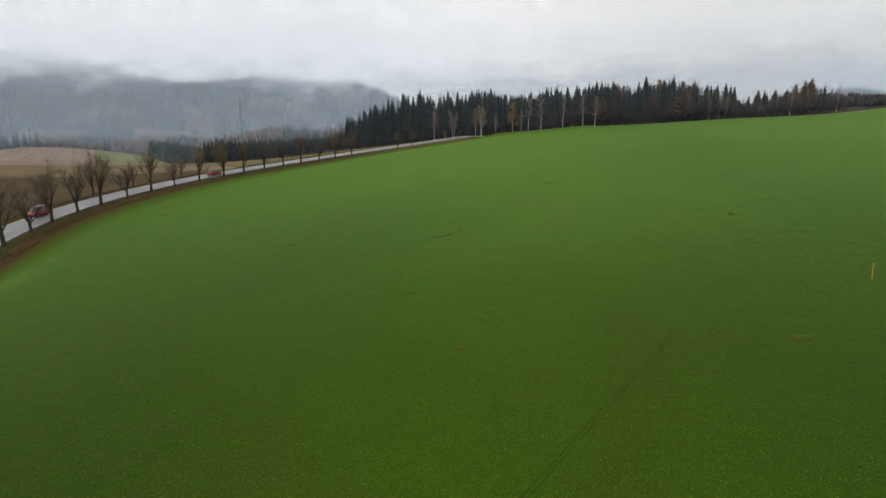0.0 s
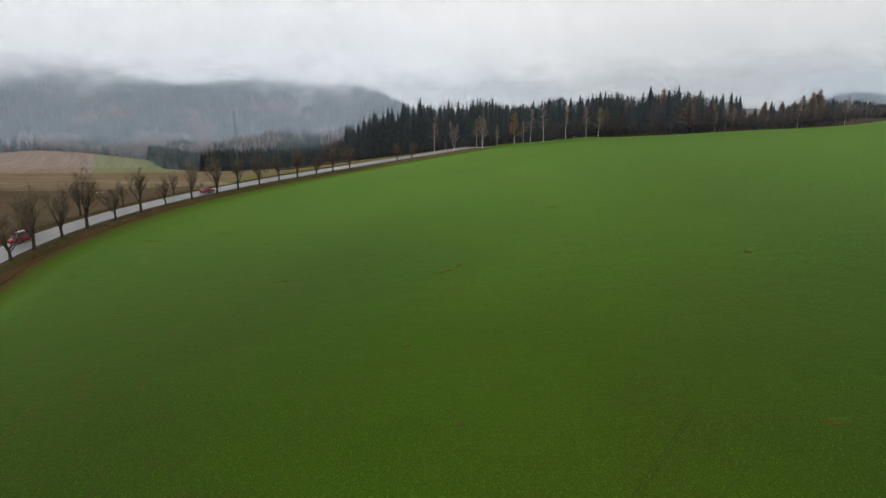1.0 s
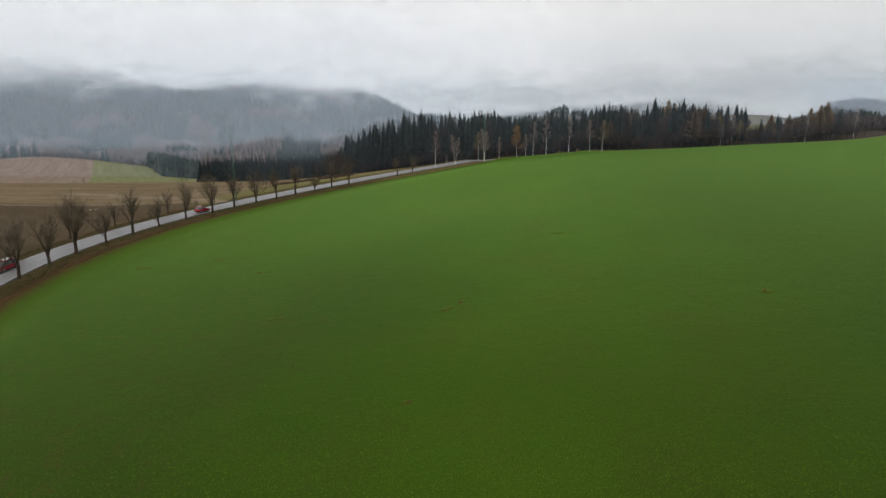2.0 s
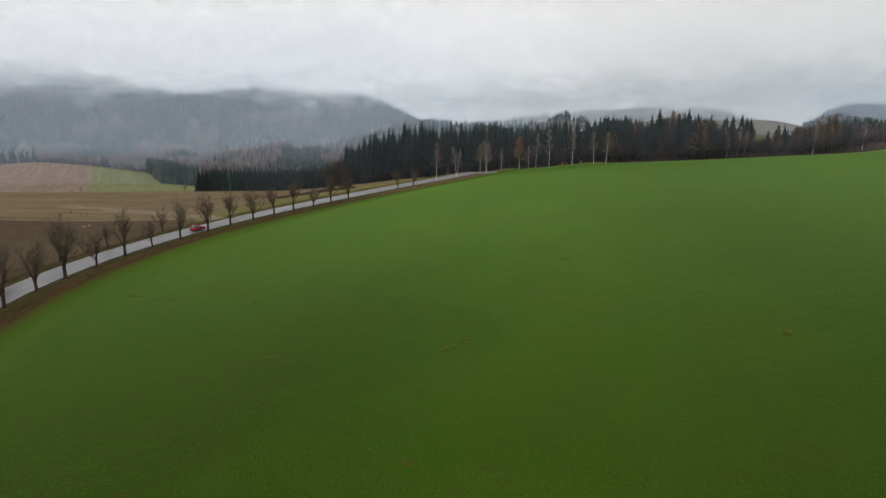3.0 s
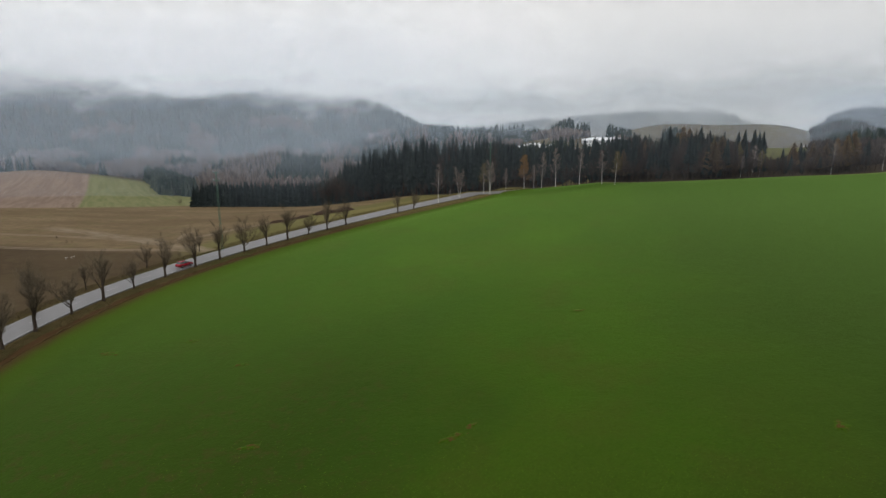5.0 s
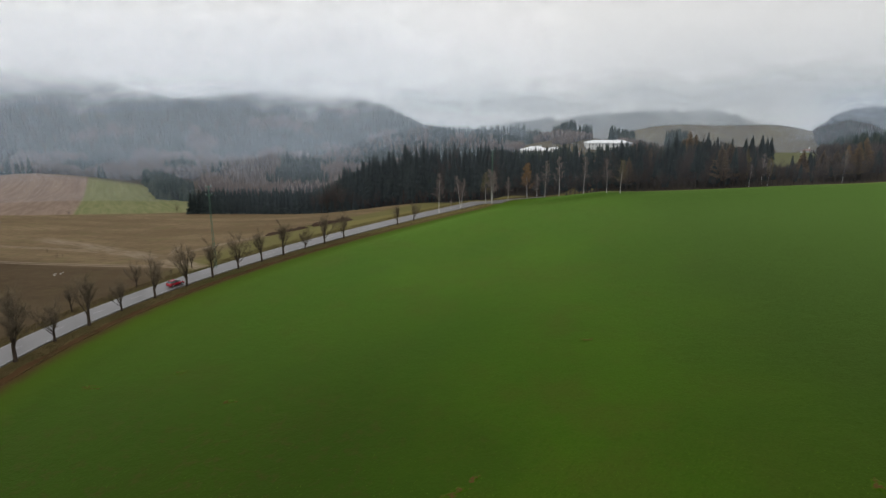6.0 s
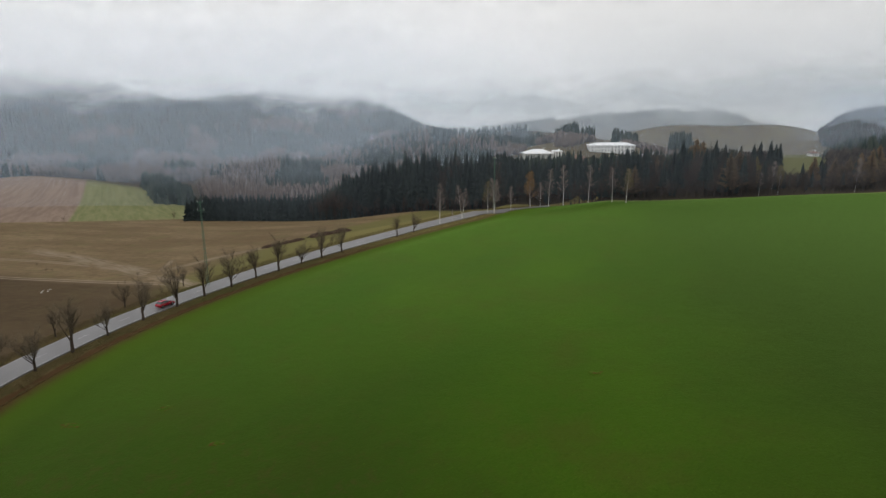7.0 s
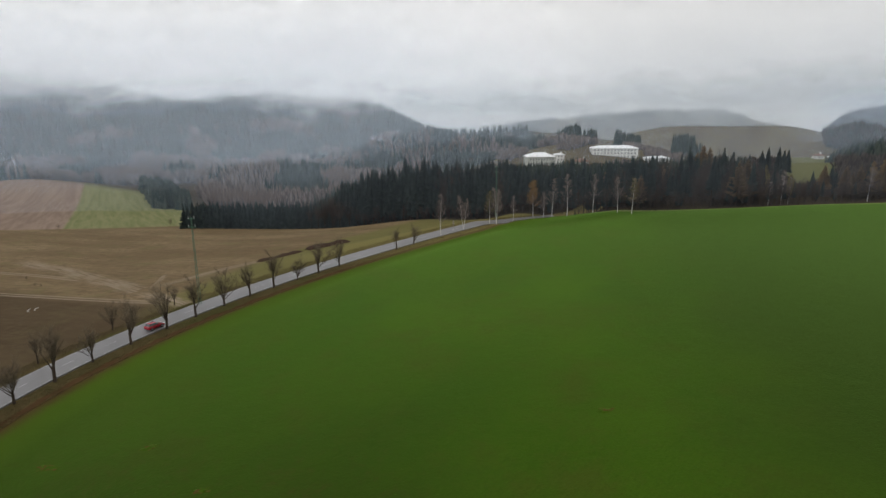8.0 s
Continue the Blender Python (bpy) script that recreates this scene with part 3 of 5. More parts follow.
def birch(name, seed, tall, forks, twig_mat, label, leaves=None, leaf_count=0):
    """A slim white stem, or two, with fine hanging twigs; some keep their leaves."""
    rng = random.Random(seed)
    stem, crown = Tubes(), Tubes()
    lv, lf = [], []
    for k in range(forks):
        lean = Vector((rng.uniform(-0.03, 0.03) + (k - (forks - 1) / 2) * 0.28, rng.uniform(-0.03, 0.03), 1)).normalized()
        high = tall * (1 - 0.1 * k)
        line = bent(rng, Vector((0, 0, -0.3)), lean, high, 8, 0.032, 0.06)
        r = tall * 0.0054
        stem.limb(line, [r * (1.25 - 1.12 * i / 8) for i in range(9)], 6)
        for j in range(46):
            s = 0.3 + 0.68 * (j / 46)
            i = min(int(s * 8), 7)
            at = line[i].lerp(line[i + 1], s * 8 - i)
            way = rand_dir(rng, rng.uniform(0.9, 1.9), 1.0)
            long = tall * 0.27 * (1.15 - s) * rng.uniform(0.7, 1.3) + 0.25
            arm = bent(rng, at, way, long, 3, 0.2, -0.05)
            crown.limb(arm, [0.036, 0.027, 0.018, 0.0], 3)
            for _ in range(11):
                q = arm[rng.randint(1, 2)].lerp(arm[3], rng.random())
                tw = rand_dir(rng, rng.uniform(-0.6, 0.9), 1.0)
                crown.limb(bent(rng, q, tw, rng.uniform(0.4, 1.0), 2, 0.2, -0.15), [0.034, 0.024, 0], 3)
                for _ in range(leaf_count):
                    c = q + Vector((rng.gauss(0, 0.35), rng.gauss(0, 0.35), rng.gauss(0, 0.3)))
                    n, s1, s2 = len(lv), rand_dir(rng, rng.uniform(-1, 1), 1) * 0.13, rand_dir(rng, rng.uniform(-1, 1), 1) * 0.11
                    lv += [tuple(c - s1), tuple(c + s2), tuple(c + s1), tuple(c - s2)]
                    lf += [(n, n + 1, n + 2), (n, n + 2, n + 3)]
    ob = tagged(new(name), label, "tree")
    under("trunk", stem.mesh("trunk", BIRCH), ob, "white birch bark")
    under("crown", crown.mesh("crown", twig_mat), ob)
    if lv:
        under("leaf_canopy", mesh_of("leaf_canopy", lv, lf, (leaves,)), ob, "small autumn leaves")
    return ob


used = set()


def plant(master, x, y, scale=1.0, turn=0.0, stretch=1.0, group="", label="", sink=0.12):
    """Sets the master itself the first time, copies after that."""
    m = pose(x, y, on(x, y) - sink, 0, 0, turn)
    if master.name in used:
        ob = copy_thing(master, m)
        ob.scale = (scale, scale, scale * stretch)
    else:
        used.add(master.name)
        ob = master
        ob.matrix_basis = m
        ob.scale = (scale, scale, scale * stretch)
    return tagged(ob, label, group=group)


rng = random.Random(7)
ROADSIDE = [bare_tree("roadside_tree", 10 + k, 9.0, tp, n, so, TWIG, "leafless dark lime tree on the grass verge beside the road", 19, fat=0.026, rise=(0.5, 2.2), stout=(0.42, 0.58))
            for k, (tp, n, so) in enumerate(((0.26, 8, 0.95), (0.30, 7, 0.8), (0.24, 8, 1.05), (0.31, 7, 0.72), (0.27, 8, 0.9)))]
# place along the road, height, kind
ALLEY = ((94, 10, 0), (102, 11.5, 3), (110.8, 9, 2), (117.5, 10.5, 1), (125.8, 9.6, 0), (133.3, 11, 1), (141.8, 8, 2), (149.7, 10, 3), (157.5, 6.5, 4),
         (165.9, 9, 1), (174.2, 9.6, 0), (181.3, 9, 3), (188.5, 8.7, 4), (195.2, 7.8, 1), (201.6, 9.4, 3), (208, 6.2, 2), (213.9, 8.3, 0), (219.7, 7.6, 4),
         (236, 6.5, 3), (241, 6.2, 2))
for y, tall, kind in ALLEY:
    plant(ROADSIDE[kind], float(road_x(y)), y, tall / 7.6, rng.uniform(0, 360), 0.88, group="trees along the road")
for x, y, tall, kind in ((-85.5, 145.5, 9, 1), (-81.4, 157.3, 6, 3), (-75.8, 174.2, 6, 4), (-68.5, 189.5, 5, 1), (-87.5, 131, 7.5, 0), (-92.5, 138, 8, 2)):
    plant(ROADSIDE[kind], x, y, tall / 9.0, rng.uniform(0, 360), group="trees along the road", label="smaller leafless tree at the edge of the fallow")

BIRCHES = [birch("birch", 40, 14, 1, TWIG_BIRCH, "bare white-stemmed birch at the edge of the wood"),
           birch("birch", 41, 13, 2, TWIG_BIRCH, "forked bare white birch beside the road"),
           birch("birch", 42, 15, 1, TWIG_BIRCH, "tall bare white-stemmed birch at the edge of the wood"),
           birch("golden_birch", 43, 12.5, 1, TWIG_BIRCH, "birch with the last golden-brown leaves before dark spruces", LEAF_GOLD, 5),
           birch("yellow_birch", 44, 13, 1, TWIG_BIRCH, "birch with thin yellow-green leaves at the edge of the wood", LEAF_OLIVE, 2)]
for x, y, tall, kind, turn in ((-2.1, 249.8, 15.2, 0, 20), (2.3, 254.4, 4.5, 0, 90), (6.0, 257.5, 12.5, 1, 10), (15.8, 262.8, 12.5, 4, 200), (18.3, 263.0, 14, 1, 70),
                               (24.9, 266.9, 10.5, 0, 150), (33.7, 276, 14.5, 3, 0), (36.5, 268.2, 11, 0, 300), (39.3, 266.7, 15.2, 2, 40), (44.7, 265.4, 15.7, 0, 250),
                               (54.3, 266, 14.7, 2, 130), (62.4, 262.3, 13.4, 2, 210), (66.9, 260, 13.2, 4, 60), (121.5, 262.3, 13, 0, 15), (117, 262.5, 9, 2, 75),
                               (149, 257.2, 12.5, 2, 100), (125, 264, 10.5, 4, 30), (170, 259, 12, 0, 20)):
    plant(BIRCHES[kind], x, y, tall / (14, 13, 15, 12.5, 13)[kind], turn, group="birches at the wood's edge")

SPRUCES = [conifer("spruce", 60 + k, 22, w, c, NEEDLE, "dark green spruce in the mixed wood behind the crop", lv + 14, ar + 6, 0.5, 0.6, slim=0.36)
           for k, (w, c, lv, ar) in enumerate(((3.3, 0.26, 40, 15), (2.7, 0.32, 38, 15), (3.7, 0.2, 42, 16), (2.8, 0.38, 36, 15), (3.3, 0.14, 44, 15)))]
YOUNG = [conifer("young_spruce", 70 + k, 12, 2.5, 0.03, NEEDLE, "dense young spruce of the plantation", 34, 15, 0.4, 0.45, slim=0.5) for k in range(3)]
LARCHES = [conifer("larch", 80, 20, 4.6, 0.2, LARCH, "rust-orange autumn larch among the spruces", 48, 16, 0.0, 0.75, slim=0.3),
           conifer("larch", 81, 18, 4.2, 0.2, LARCH_DULL, "dull brown autumn larch among the spruces", 46, 16, -0.05, 0.75, slim=0.3),
           conifer("larch", 82, 17, 3.6, 0.24, LARCH_OLIVE, "yellow-green autumn larch at the wood's edge", 44, 15, -0.05, 0.75, slim=0.3)]
BROAD = [bare_tree("bare_broadleaf", 90 + k, 12, 0.22, 8, so, TWIG_DARK, "dark leafless broadleaf tree at the foot of the wood", 14, fat=0.013)
         for k, so in enumerate((0.55, 0.75, 0.65))]

# the wood's front, from the plantation beyond the fallow to its end on the ridge
FRONT = np.array(((-144, 361), (-100, 352), (-56, 337), (-25, 319), (5, 301), (28, 286), (52, 270), (75, 264), (100, 262), (125, 260), (150, 256), (173, 256)), float)
FRONT_AT = np.r_[0, np.cumsum(np.hypot(*np.diff(FRONT, axis=0).T))]


def front(s):
    p = np.array([np.interp(s, FRONT_AT, FRONT[:, k]) for k in (0, 1)])
    q = np.array([np.interp(s + 4, FRONT_AT, FRONT[:, k]) for k in (0, 1)]) - np.array([np.interp(s - 4, FRONT_AT, FRONT[:, k]) for k in (0, 1)])
    q /= np.hypot(*q)
    return p, np.array((-q[1], q[0]))


CREST_X = (-70, -60, -50, -30, 0, 20, 29, 38, 48, 55, 90, 99, 105, 115, 121, 127, 131, 139, 143, 150, 160, 170, 182)
CREST_H = (15, 22, 26, 28, 29, 24.5, 19, 15.5, 16.5, 18.5, 17, 17.5, 19, 17.5, 15, 12, 8, 8, 9.5, 11, 12.5, 13, 12)


def crest(x):
    """How tall the wood stands along its length."""
    return float(np.interp(x, CREST_X, CREST_H))


LENGTH = FRONT_AT[-1]
taken = []


def free(x, y, gap):
    if any((x - a) ** 2 + (y - b) ** 2 < gap * gap for a, b in taken):
        return False
    taken.append((x, y))
    return True


s = 92.0
while s < LENGTH - 2:
    s += rng.uniform(1.35, 2.3)
    for row in range(4):
        p, n = front(min(s, LENGTH))
        depth = row * 5.0 + rng.uniform(2, 5.5) + (1.5 if p[0] > 60 else 0)
        x, y = p + n * depth
        if -8.4 < from_road(x, y)[0][0] < 0.8 or not free(x, y, 1.9):
            continue
        leafy = float(np.interp(x, (-60, 20, 90, 112, 150, 182), (0.0, 0.06, 0.26, 0.45, 0.72, 0.85)))
        if rng.random() < leafy:
            plant(rng.choice(BROAD), x, y, crest(x) * rng.uniform(0.55, 0.85) / 12, rng.uniform(0, 360), group="trees of the wood")
        else:
            tall = crest(x) * rng.choice((0.62, 0.76, 0.86, 0.92, 0.97, 1.05)) * rng.uniform(0.94, 1.05)
            slender = rng.uniform(1.1, 1.4)
            plant(rng.choice(SPRUCES), x, y, tall / 22 / slender, rng.uniform(0, 360), slender, "trees of the wood")
# low bare growth along the wood's foot
s = 88.0
while s < LENGTH:
    s += rng.uniform(1.5, 3.2) if s > 215 else rng.uniform(2.6, 5.5)
    p, n = front(min(s, LENGTH))
    x, y = p + n * (rng.uniform(-1.6, 2.0) if p[0] > 62 else rng.uniform(-1.5, 2.5))
    if -8.4 < from_road(x, y)[0][0] < 1.2:
        continue
    plant(rng.choice(BROAD), x, y, rng.uniform(5, 9.5) / 12, rng.uniform(0, 360), 0.95, "bushes at the wood's foot", "low leafless brown thicket at the foot of the wood")
for x, y, tall, kind in ((108, 300, 18.5, 0), (112, 303, 17, 0), (104, 296, 16, 0), (121, 274, 13.5, 2), (116, 276, 15, 1), (128, 269, 11, 2), (160, 266, 14, 2), (155, 265, 14, 0), (72, 268, 13, 1), (144, 275, 12, 0), (61, 276, 15, 1), (112, 270, 17, 1), (157, 262, 15, 0), (149, 266, 10, 1), (153, 268, 12, 1),
                         (163, 267, 16, 0), (149, 270, 12, 1), (107, 266, 17, 1), (83, 276, 15, 1)):
    plant(LARCHES[kind], x, y, tall / (20, 18, 17)[kind], rng.uniform(0, 360), group="larches in the wood")
for x, y, tall in ((96, 284, 20), (113, 284, 17), (139, 312, 14), (143, 314, 13.5), (147, 313, 15), (151, 316, 13), (145, 318, 14.5), (154, 318, 13), (147.5, 276, 11.5), (109, 284, 15), (57.5, 273, 19), (62, 275, 19.5), (66.5, 271, 18.5), (71, 276, 19), (75, 272, 18), (79, 275, 18), (157, 269, 13.5), (161, 266, 14)):
    plant(rng.choice(SPRUCES), x, y, tall / 22, rng.uniform(0, 360), group="trees of the wood")
for x, y, tall in ((-60, 334, 12), (-64, 337, 11), (-56, 333, 14), (-52, 331, 13), (-68, 340, 10), (-47, 329, 11), (-58, 339, 16)):
    plant(rng.choice(BROAD), x, y, tall / 12, rng.uniform(0, 360), group="trees of the wood")
# plantation, and the copse beyond the pale field
s = 0.0
while s < 100:
    s += rng.uniform(1.9, 2.7)
    p, n = front(s)
    for row in range(3):
        x, y = p + n * (row * 4.0 + rng.uniform(0, 2.5))
        plant(rng.choice(YOUNG), x, y, rng.uniform(0.98, 1.25), rng.uniform(0, 360), group="young spruces of the plantation")


plant(YOUNG[1], 47.5, 264.8, 0.14, 30, label="tiny dark spruce at the edge of the crop")


# ---- woods of the distance ----
nrng = np.random.default_rng(5)


def spiky(places, talls, wides):
    """Far conifers: three ragged tiers each."""
    n, k = len(places), 6
    ang = np.arange(k) / k * 2 * np.pi
    vs, fs = [], []
    for lo, hi, w in ((0.05, 0.55, 1.0), (0.35, 0.8, 0.7), (0.6, 1.0, 0.42)):
        a = ang[None] + nrng.uniform(0, 6.28, (n, 1)) + nrng.uniform(-0.3, 0.3, (n, k))
        r = wides[:, None] * w * nrng.uniform(0.65, 1.25, (n, k))
        ring = np.stack([places[:, None, 0] + r * np.cos(a), places[:, None, 1] + r * np.sin(a),
                         places[:, None, 2] + talls[:, None] * (lo + nrng.uniform(-0.05, 0.05, (n, k)))], -1)
        tip = places + np.stack([0 * talls, 0 * talls, talls * hi], -1)
        vs.append(np.concatenate([ring, tip[:, None]], 1))
    v = np.concatenate(vs, 1)
    idx = np.arange(n)[:, None, None] * (3 * (k + 1))
    f = np.concatenate([np.stack([t * (k + 1) + np.arange(k), t * (k + 1) + (np.arange(k) + 1) % k, np.full(k, t * (k + 1) + k)], -1) for t in range(3)])
    return v.reshape(-1, 3), (idx + f[None]).reshape(-1, 3)


def brushy(places, talls, wides, rods=9):
    """Far leafless trees: a sheaf of thin upright wedges that spread from the foot."""
    n = len(places)
    a = nrng.uniform(0, 6.28, (n, rods))
    r = wides[:, None] * np.sqrt(nrng.uniform(0.02, 1.0, (n, rods)))
    top = talls[:, None] * (1 - 0.35 * (r / wides[:, None]) ** 2) * nrng.uniform(0.8, 1.05, (n, rods))
    cx, cy = places[:, None, 0] + r * np.cos(a), places[:, None, 1] + r * np.sin(a)
    w = wides[:, None] * nrng.uniform(0.16, 0.3, (n, rods))
    z0 = places[:, None, 2] + talls[:, None] * nrng.uniform(0.1, 0.45, (n, rods))
    pts = [np.stack([cx + w * np.cos(b), cy + w * np.sin(b), z0 + 0.35 * (top - (z0 - places[:, None, 2]))], -1) for b in (0.3, 2.4, 4.5)]
    tip = np.stack([cx + 0.2 * r * np.cos(a), cy + 0.2 * r * np.sin(a), places[:, None, 2] + top], -1)
    foot = np.stack([places[:, None, 0] + 0.3 * (cx - places[:, None, 0]), places[:, None, 1] + 0.3 * (cy - places[:, None, 1]), places[:, None, 2] + 0 * z0], -1)
    v = np.stack([*pts, tip, foot], 2).reshape(-1, 3)
    base = np.arange(n * rods)[:, None, None] * 5
    f = base + np.array(((0, 1, 3), (1, 2, 3), (2, 0, 3), (1, 0, 4), (2, 1, 4), (0, 2, 4)))[None]
    return v, f.reshape(-1, 3)


def scatter(x0, x1, y0, y1, count, keep, gap_noise=0.012, level=None):
    x, y = nrng.uniform(x0, x1, count), nrng.uniform(y0, y1, count)
    ok = keep(x, y)
    x, y = x[ok], y[ok]
    return np.stack([x, y, height(x, y) - 0.4], -1)


def patchy(x, y, size, seed):
    return np.array([noise.noise(Vector((a / size, b / size, seed))) for a, b in zip(x, y)])


def woods(name, places, tall, wide, brown, label, scale=1.0, coat=None):
    t = nrng.uniform(*tall, len(places)) * scale
    v, f = (brushy if brown else spiky)(places, t, t * nrng.uniform(*wide, len(places)))
    return tagged(new(name, mesh_of(name, v, f, (coat or (WOOD_BROWN if brown else WOOD_DARK),))), label, "woods", kind="stuff")


def slope_keep(x, y):
    z = height(x, y)
    return (np.hypot(x, y - 30) > np.where(x < -255, 862, 800)) & ((x < -255) | (z > -27))


hill = scatter(-1600, 200, 690, 1500, 21000, slope_keep)
pale = 1.3 * patchy(hill[:, 0], hill[:, 1], 80, 3.0) + np.interp(hill[:, 2], (-30, -14, 5, 60), (0.6, 0.1, -0.1, -0.16)) > 0.26
woods("hill_conifers", hill[~pale], (15, 24), (0.13, 0.2), False, "dark conifer forest on the misty hills")
woods("hill_broadleaf", hill[pale], (13, 20), (0.24, 0.36), True, "pale brown leafless trees on the misty hills")

valley = scatter(-520, -20, 500, 900, 5600, lambda x, y: (x + 0.585 * (y - 375) > -95) & (y > 515 - 0.12 * x) & ((x > -250) | (np.hypot(x, y - 30) > 862)))
dark = patchy(valley[:, 0], valley[:, 1], 60, 8.0) > 0.18
woods("valley_conifers", valley[dark], (15, 23), (0.14, 0.2), False, "dark conifers in the valley wood")
woods("valley_broadleaf", valley[~dark], (15, 24), (0.22, 0.34), True, "pinkish-brown leafless wood in the valley")

copse = scatter(-330, -150, 480, 680, 2600, lambda x, y: (x + 0.585 * (y - 375) > -152) & (x + 0.585 * (y - 375) < -120) & (y > 512 + 0.15 * (x + 225)))
woods("field_copse", copse, (14, 19), (0.14, 0.2), False, "dense dark spruce copse at the edge of the pale field")

ridge = scatter(-260, 210, 770, 1010, 3600, lambda x, y: (height(x, y) > -16) & (((x - 60) / 260) ** 2 + ((y - 905) / 120) ** 2 < 1.6))
light = patchy(ridge[:, 0], ridge[:, 1], 50, 21.0) > 0.36
woods("ridge_conifers", ridge[~light], (15, 22), (0.13, 0.19), False, "conifers on the ridge behind the wood")
woods("ridge_broadleaf", ridge[light], (12, 18), (0.22, 0.32), True, "leafless trees on the ridge behind the wood")

inner = scatter(-70, 185, 285, 425, 4200, lambda x, y: (y > np.interp(x, FRONT[:, 0], FRONT[:, 1]) + 20) & (y < np.interp(x, FRONT[:, 0], FRONT[:, 1]) + np.interp(x, (-70, 20, 60, 112, 122, 185), (60, 75, 125, 110, 30, 16))) & (np.abs(from_road(x, y)[0] + 4) > 6))
woods("wood_interior", inner, (0.8, 1.05), (0.12, 0.17), False, "closed spruce crowns inside the wood", np.clip(np.minimum(np.interp(inner[:, 0], CREST_X, CREST_H), np.where(inner[:, 0] > 15, np.interp(inner[:, 1], (290, 425), (43, 23.5)) - inner[:, 2], 99.0)), 6, 30))

def cluster(x, y, rx, ry, count):
    ang, r = nrng.uniform(0, 6.28, count), np.sqrt(nrng.uniform(0, 1, count))
    px, py = x + rx * r * np.cos(ang), y + ry * r * np.sin(ang)
    return np.stack([px, py, height(px, py) - 0.4], -1)


for x, y, rx, ry, count, low, high in ((93, 680, 9, 12, 60, 16, 21), (122, 676, 7, 10, 40, 17, 23), (131, 674, 8, 12, 60, 19, 24), (148, 668, 7, 9, 45, 14, 19),
                                       (176, 660, 6, 8, 40, 16, 20), (188, 655, 7, 9, 45, 15, 19), (221, 607, 10, 10, 60, 18, 24), (233, 604, 5, 8, 20, 12, 17)):
    woods("park_spruces", cluster(x, y, rx, ry, count), (low, high), (0.13, 0.19), False, "group of tall spruces behind the white buildings")
for x, y, rx, ry, count, low, high in ((110, 655, 16, 20, 70, 9, 14), (60, 600, 14, 30, 110, 5, 9), (205, 640, 30, 14, 110, 6, 10), (118, 600, 10, 12, 60, 8, 12), (195, 575, 22, 12, 70, 5, 9), (140, 690, 40, 12, 60, 7, 12), (124, 535, 14, 6, 60, 2, 4.5), (158, 548, 20, 6, 70, 2.5, 5), (108, 585, 10, 8, 50, 4, 8), (128, 620, 14, 14, 60, 6, 10)):
    woods("park_trees", cluster(x, y, rx, ry, count), (low, high), (0.24, 0.36), True, "pale brown leafless trees round the white buildings")

gap = scatter(20, 250, 400, 580, 2000, lambda x, y: ~((y > 525) & (x > 56) & (x < 180)) & (x < 0.53 * (y - 48)))
gap_tall = np.clip(np.interp(gap[:, 1], (400, 490, 545, 580), (24, 15.5, 11, 12)) + np.interp(gap[:, 0], (100, 130), (0, 0.5)) - gap[:, 2], 3.5, 30)
bare = patchy(gap[:, 0], gap[:, 1], 32, 52.0) > -0.05
woods("slope_conifers", gap[~bare], (0.75, 1.0), (0.13, 0.19), False, "spruces on the slope below the white buildings", gap_tall[~bare])
woods("slope_broadleaf", gap[bare], (0.6, 0.9), (0.24, 0.36), True, "leafless trees on the slope below the white buildings", gap_tall[bare])

scrub = scatter(132, 265, 275, 410, 1100, lambda x, y: (x > 0.5 * (y - 48)) & (y > 272) & ((x < 0.57 * (y - 48)) | (x > 0.65 * (y - 48)) | (y < 290)))
woods("wood_edge_scrub", scrub, (3.5, 6.5), (0.3, 0.45), True, "low leafless scrub behind the wood", coat=WOOD_DIM)

knoll = scatter(380, 660, 650, 880, 5200, lambda x, y: ((x - 520) / 40) ** 2 + ((y - 785) / 70) ** 2 < 1)
woods("knoll_broadleaf", knoll[::3], (11, 18), (0.24, 0.36), True, "leafless wood on a round knoll", coat=WOOD_DIM)
woods("knoll_conifers", knoll[1::2], (9, 17), (0.2, 0.3), False, "dark trees among the leafless wood on the knoll")
behind = scatter(240, 360, 400, 530, 1600, lambda x, y: ((x - 303) / 33) ** 2 + ((y - 458) / 44) ** 2 < 1)
woods("hillock_wood", behind, (12, 18), (0.16, 0.24), False, "dark wood on a hillock behind the end of the crop field")
back_ridge = scatter(-100, 1100, 1380, 1800, 5200, lambda x, y: (height(x, y) > 10) & (patchy(x, y, 120, 91.0) > -0.22))
woods("back_ridge_wood", back_ridge, (9, 15), (0.25, 0.4), False, "wooded ridges fading into the mist")
skyline = scatter(688, 1000, 1010, 1190, 1800, lambda x, y: height(x, y) > 12)
woods("skyline_wood", skyline, (14, 20), (0.22, 0.32), True, "far wooded hill under the cloud", coat=WOOD_DIM)



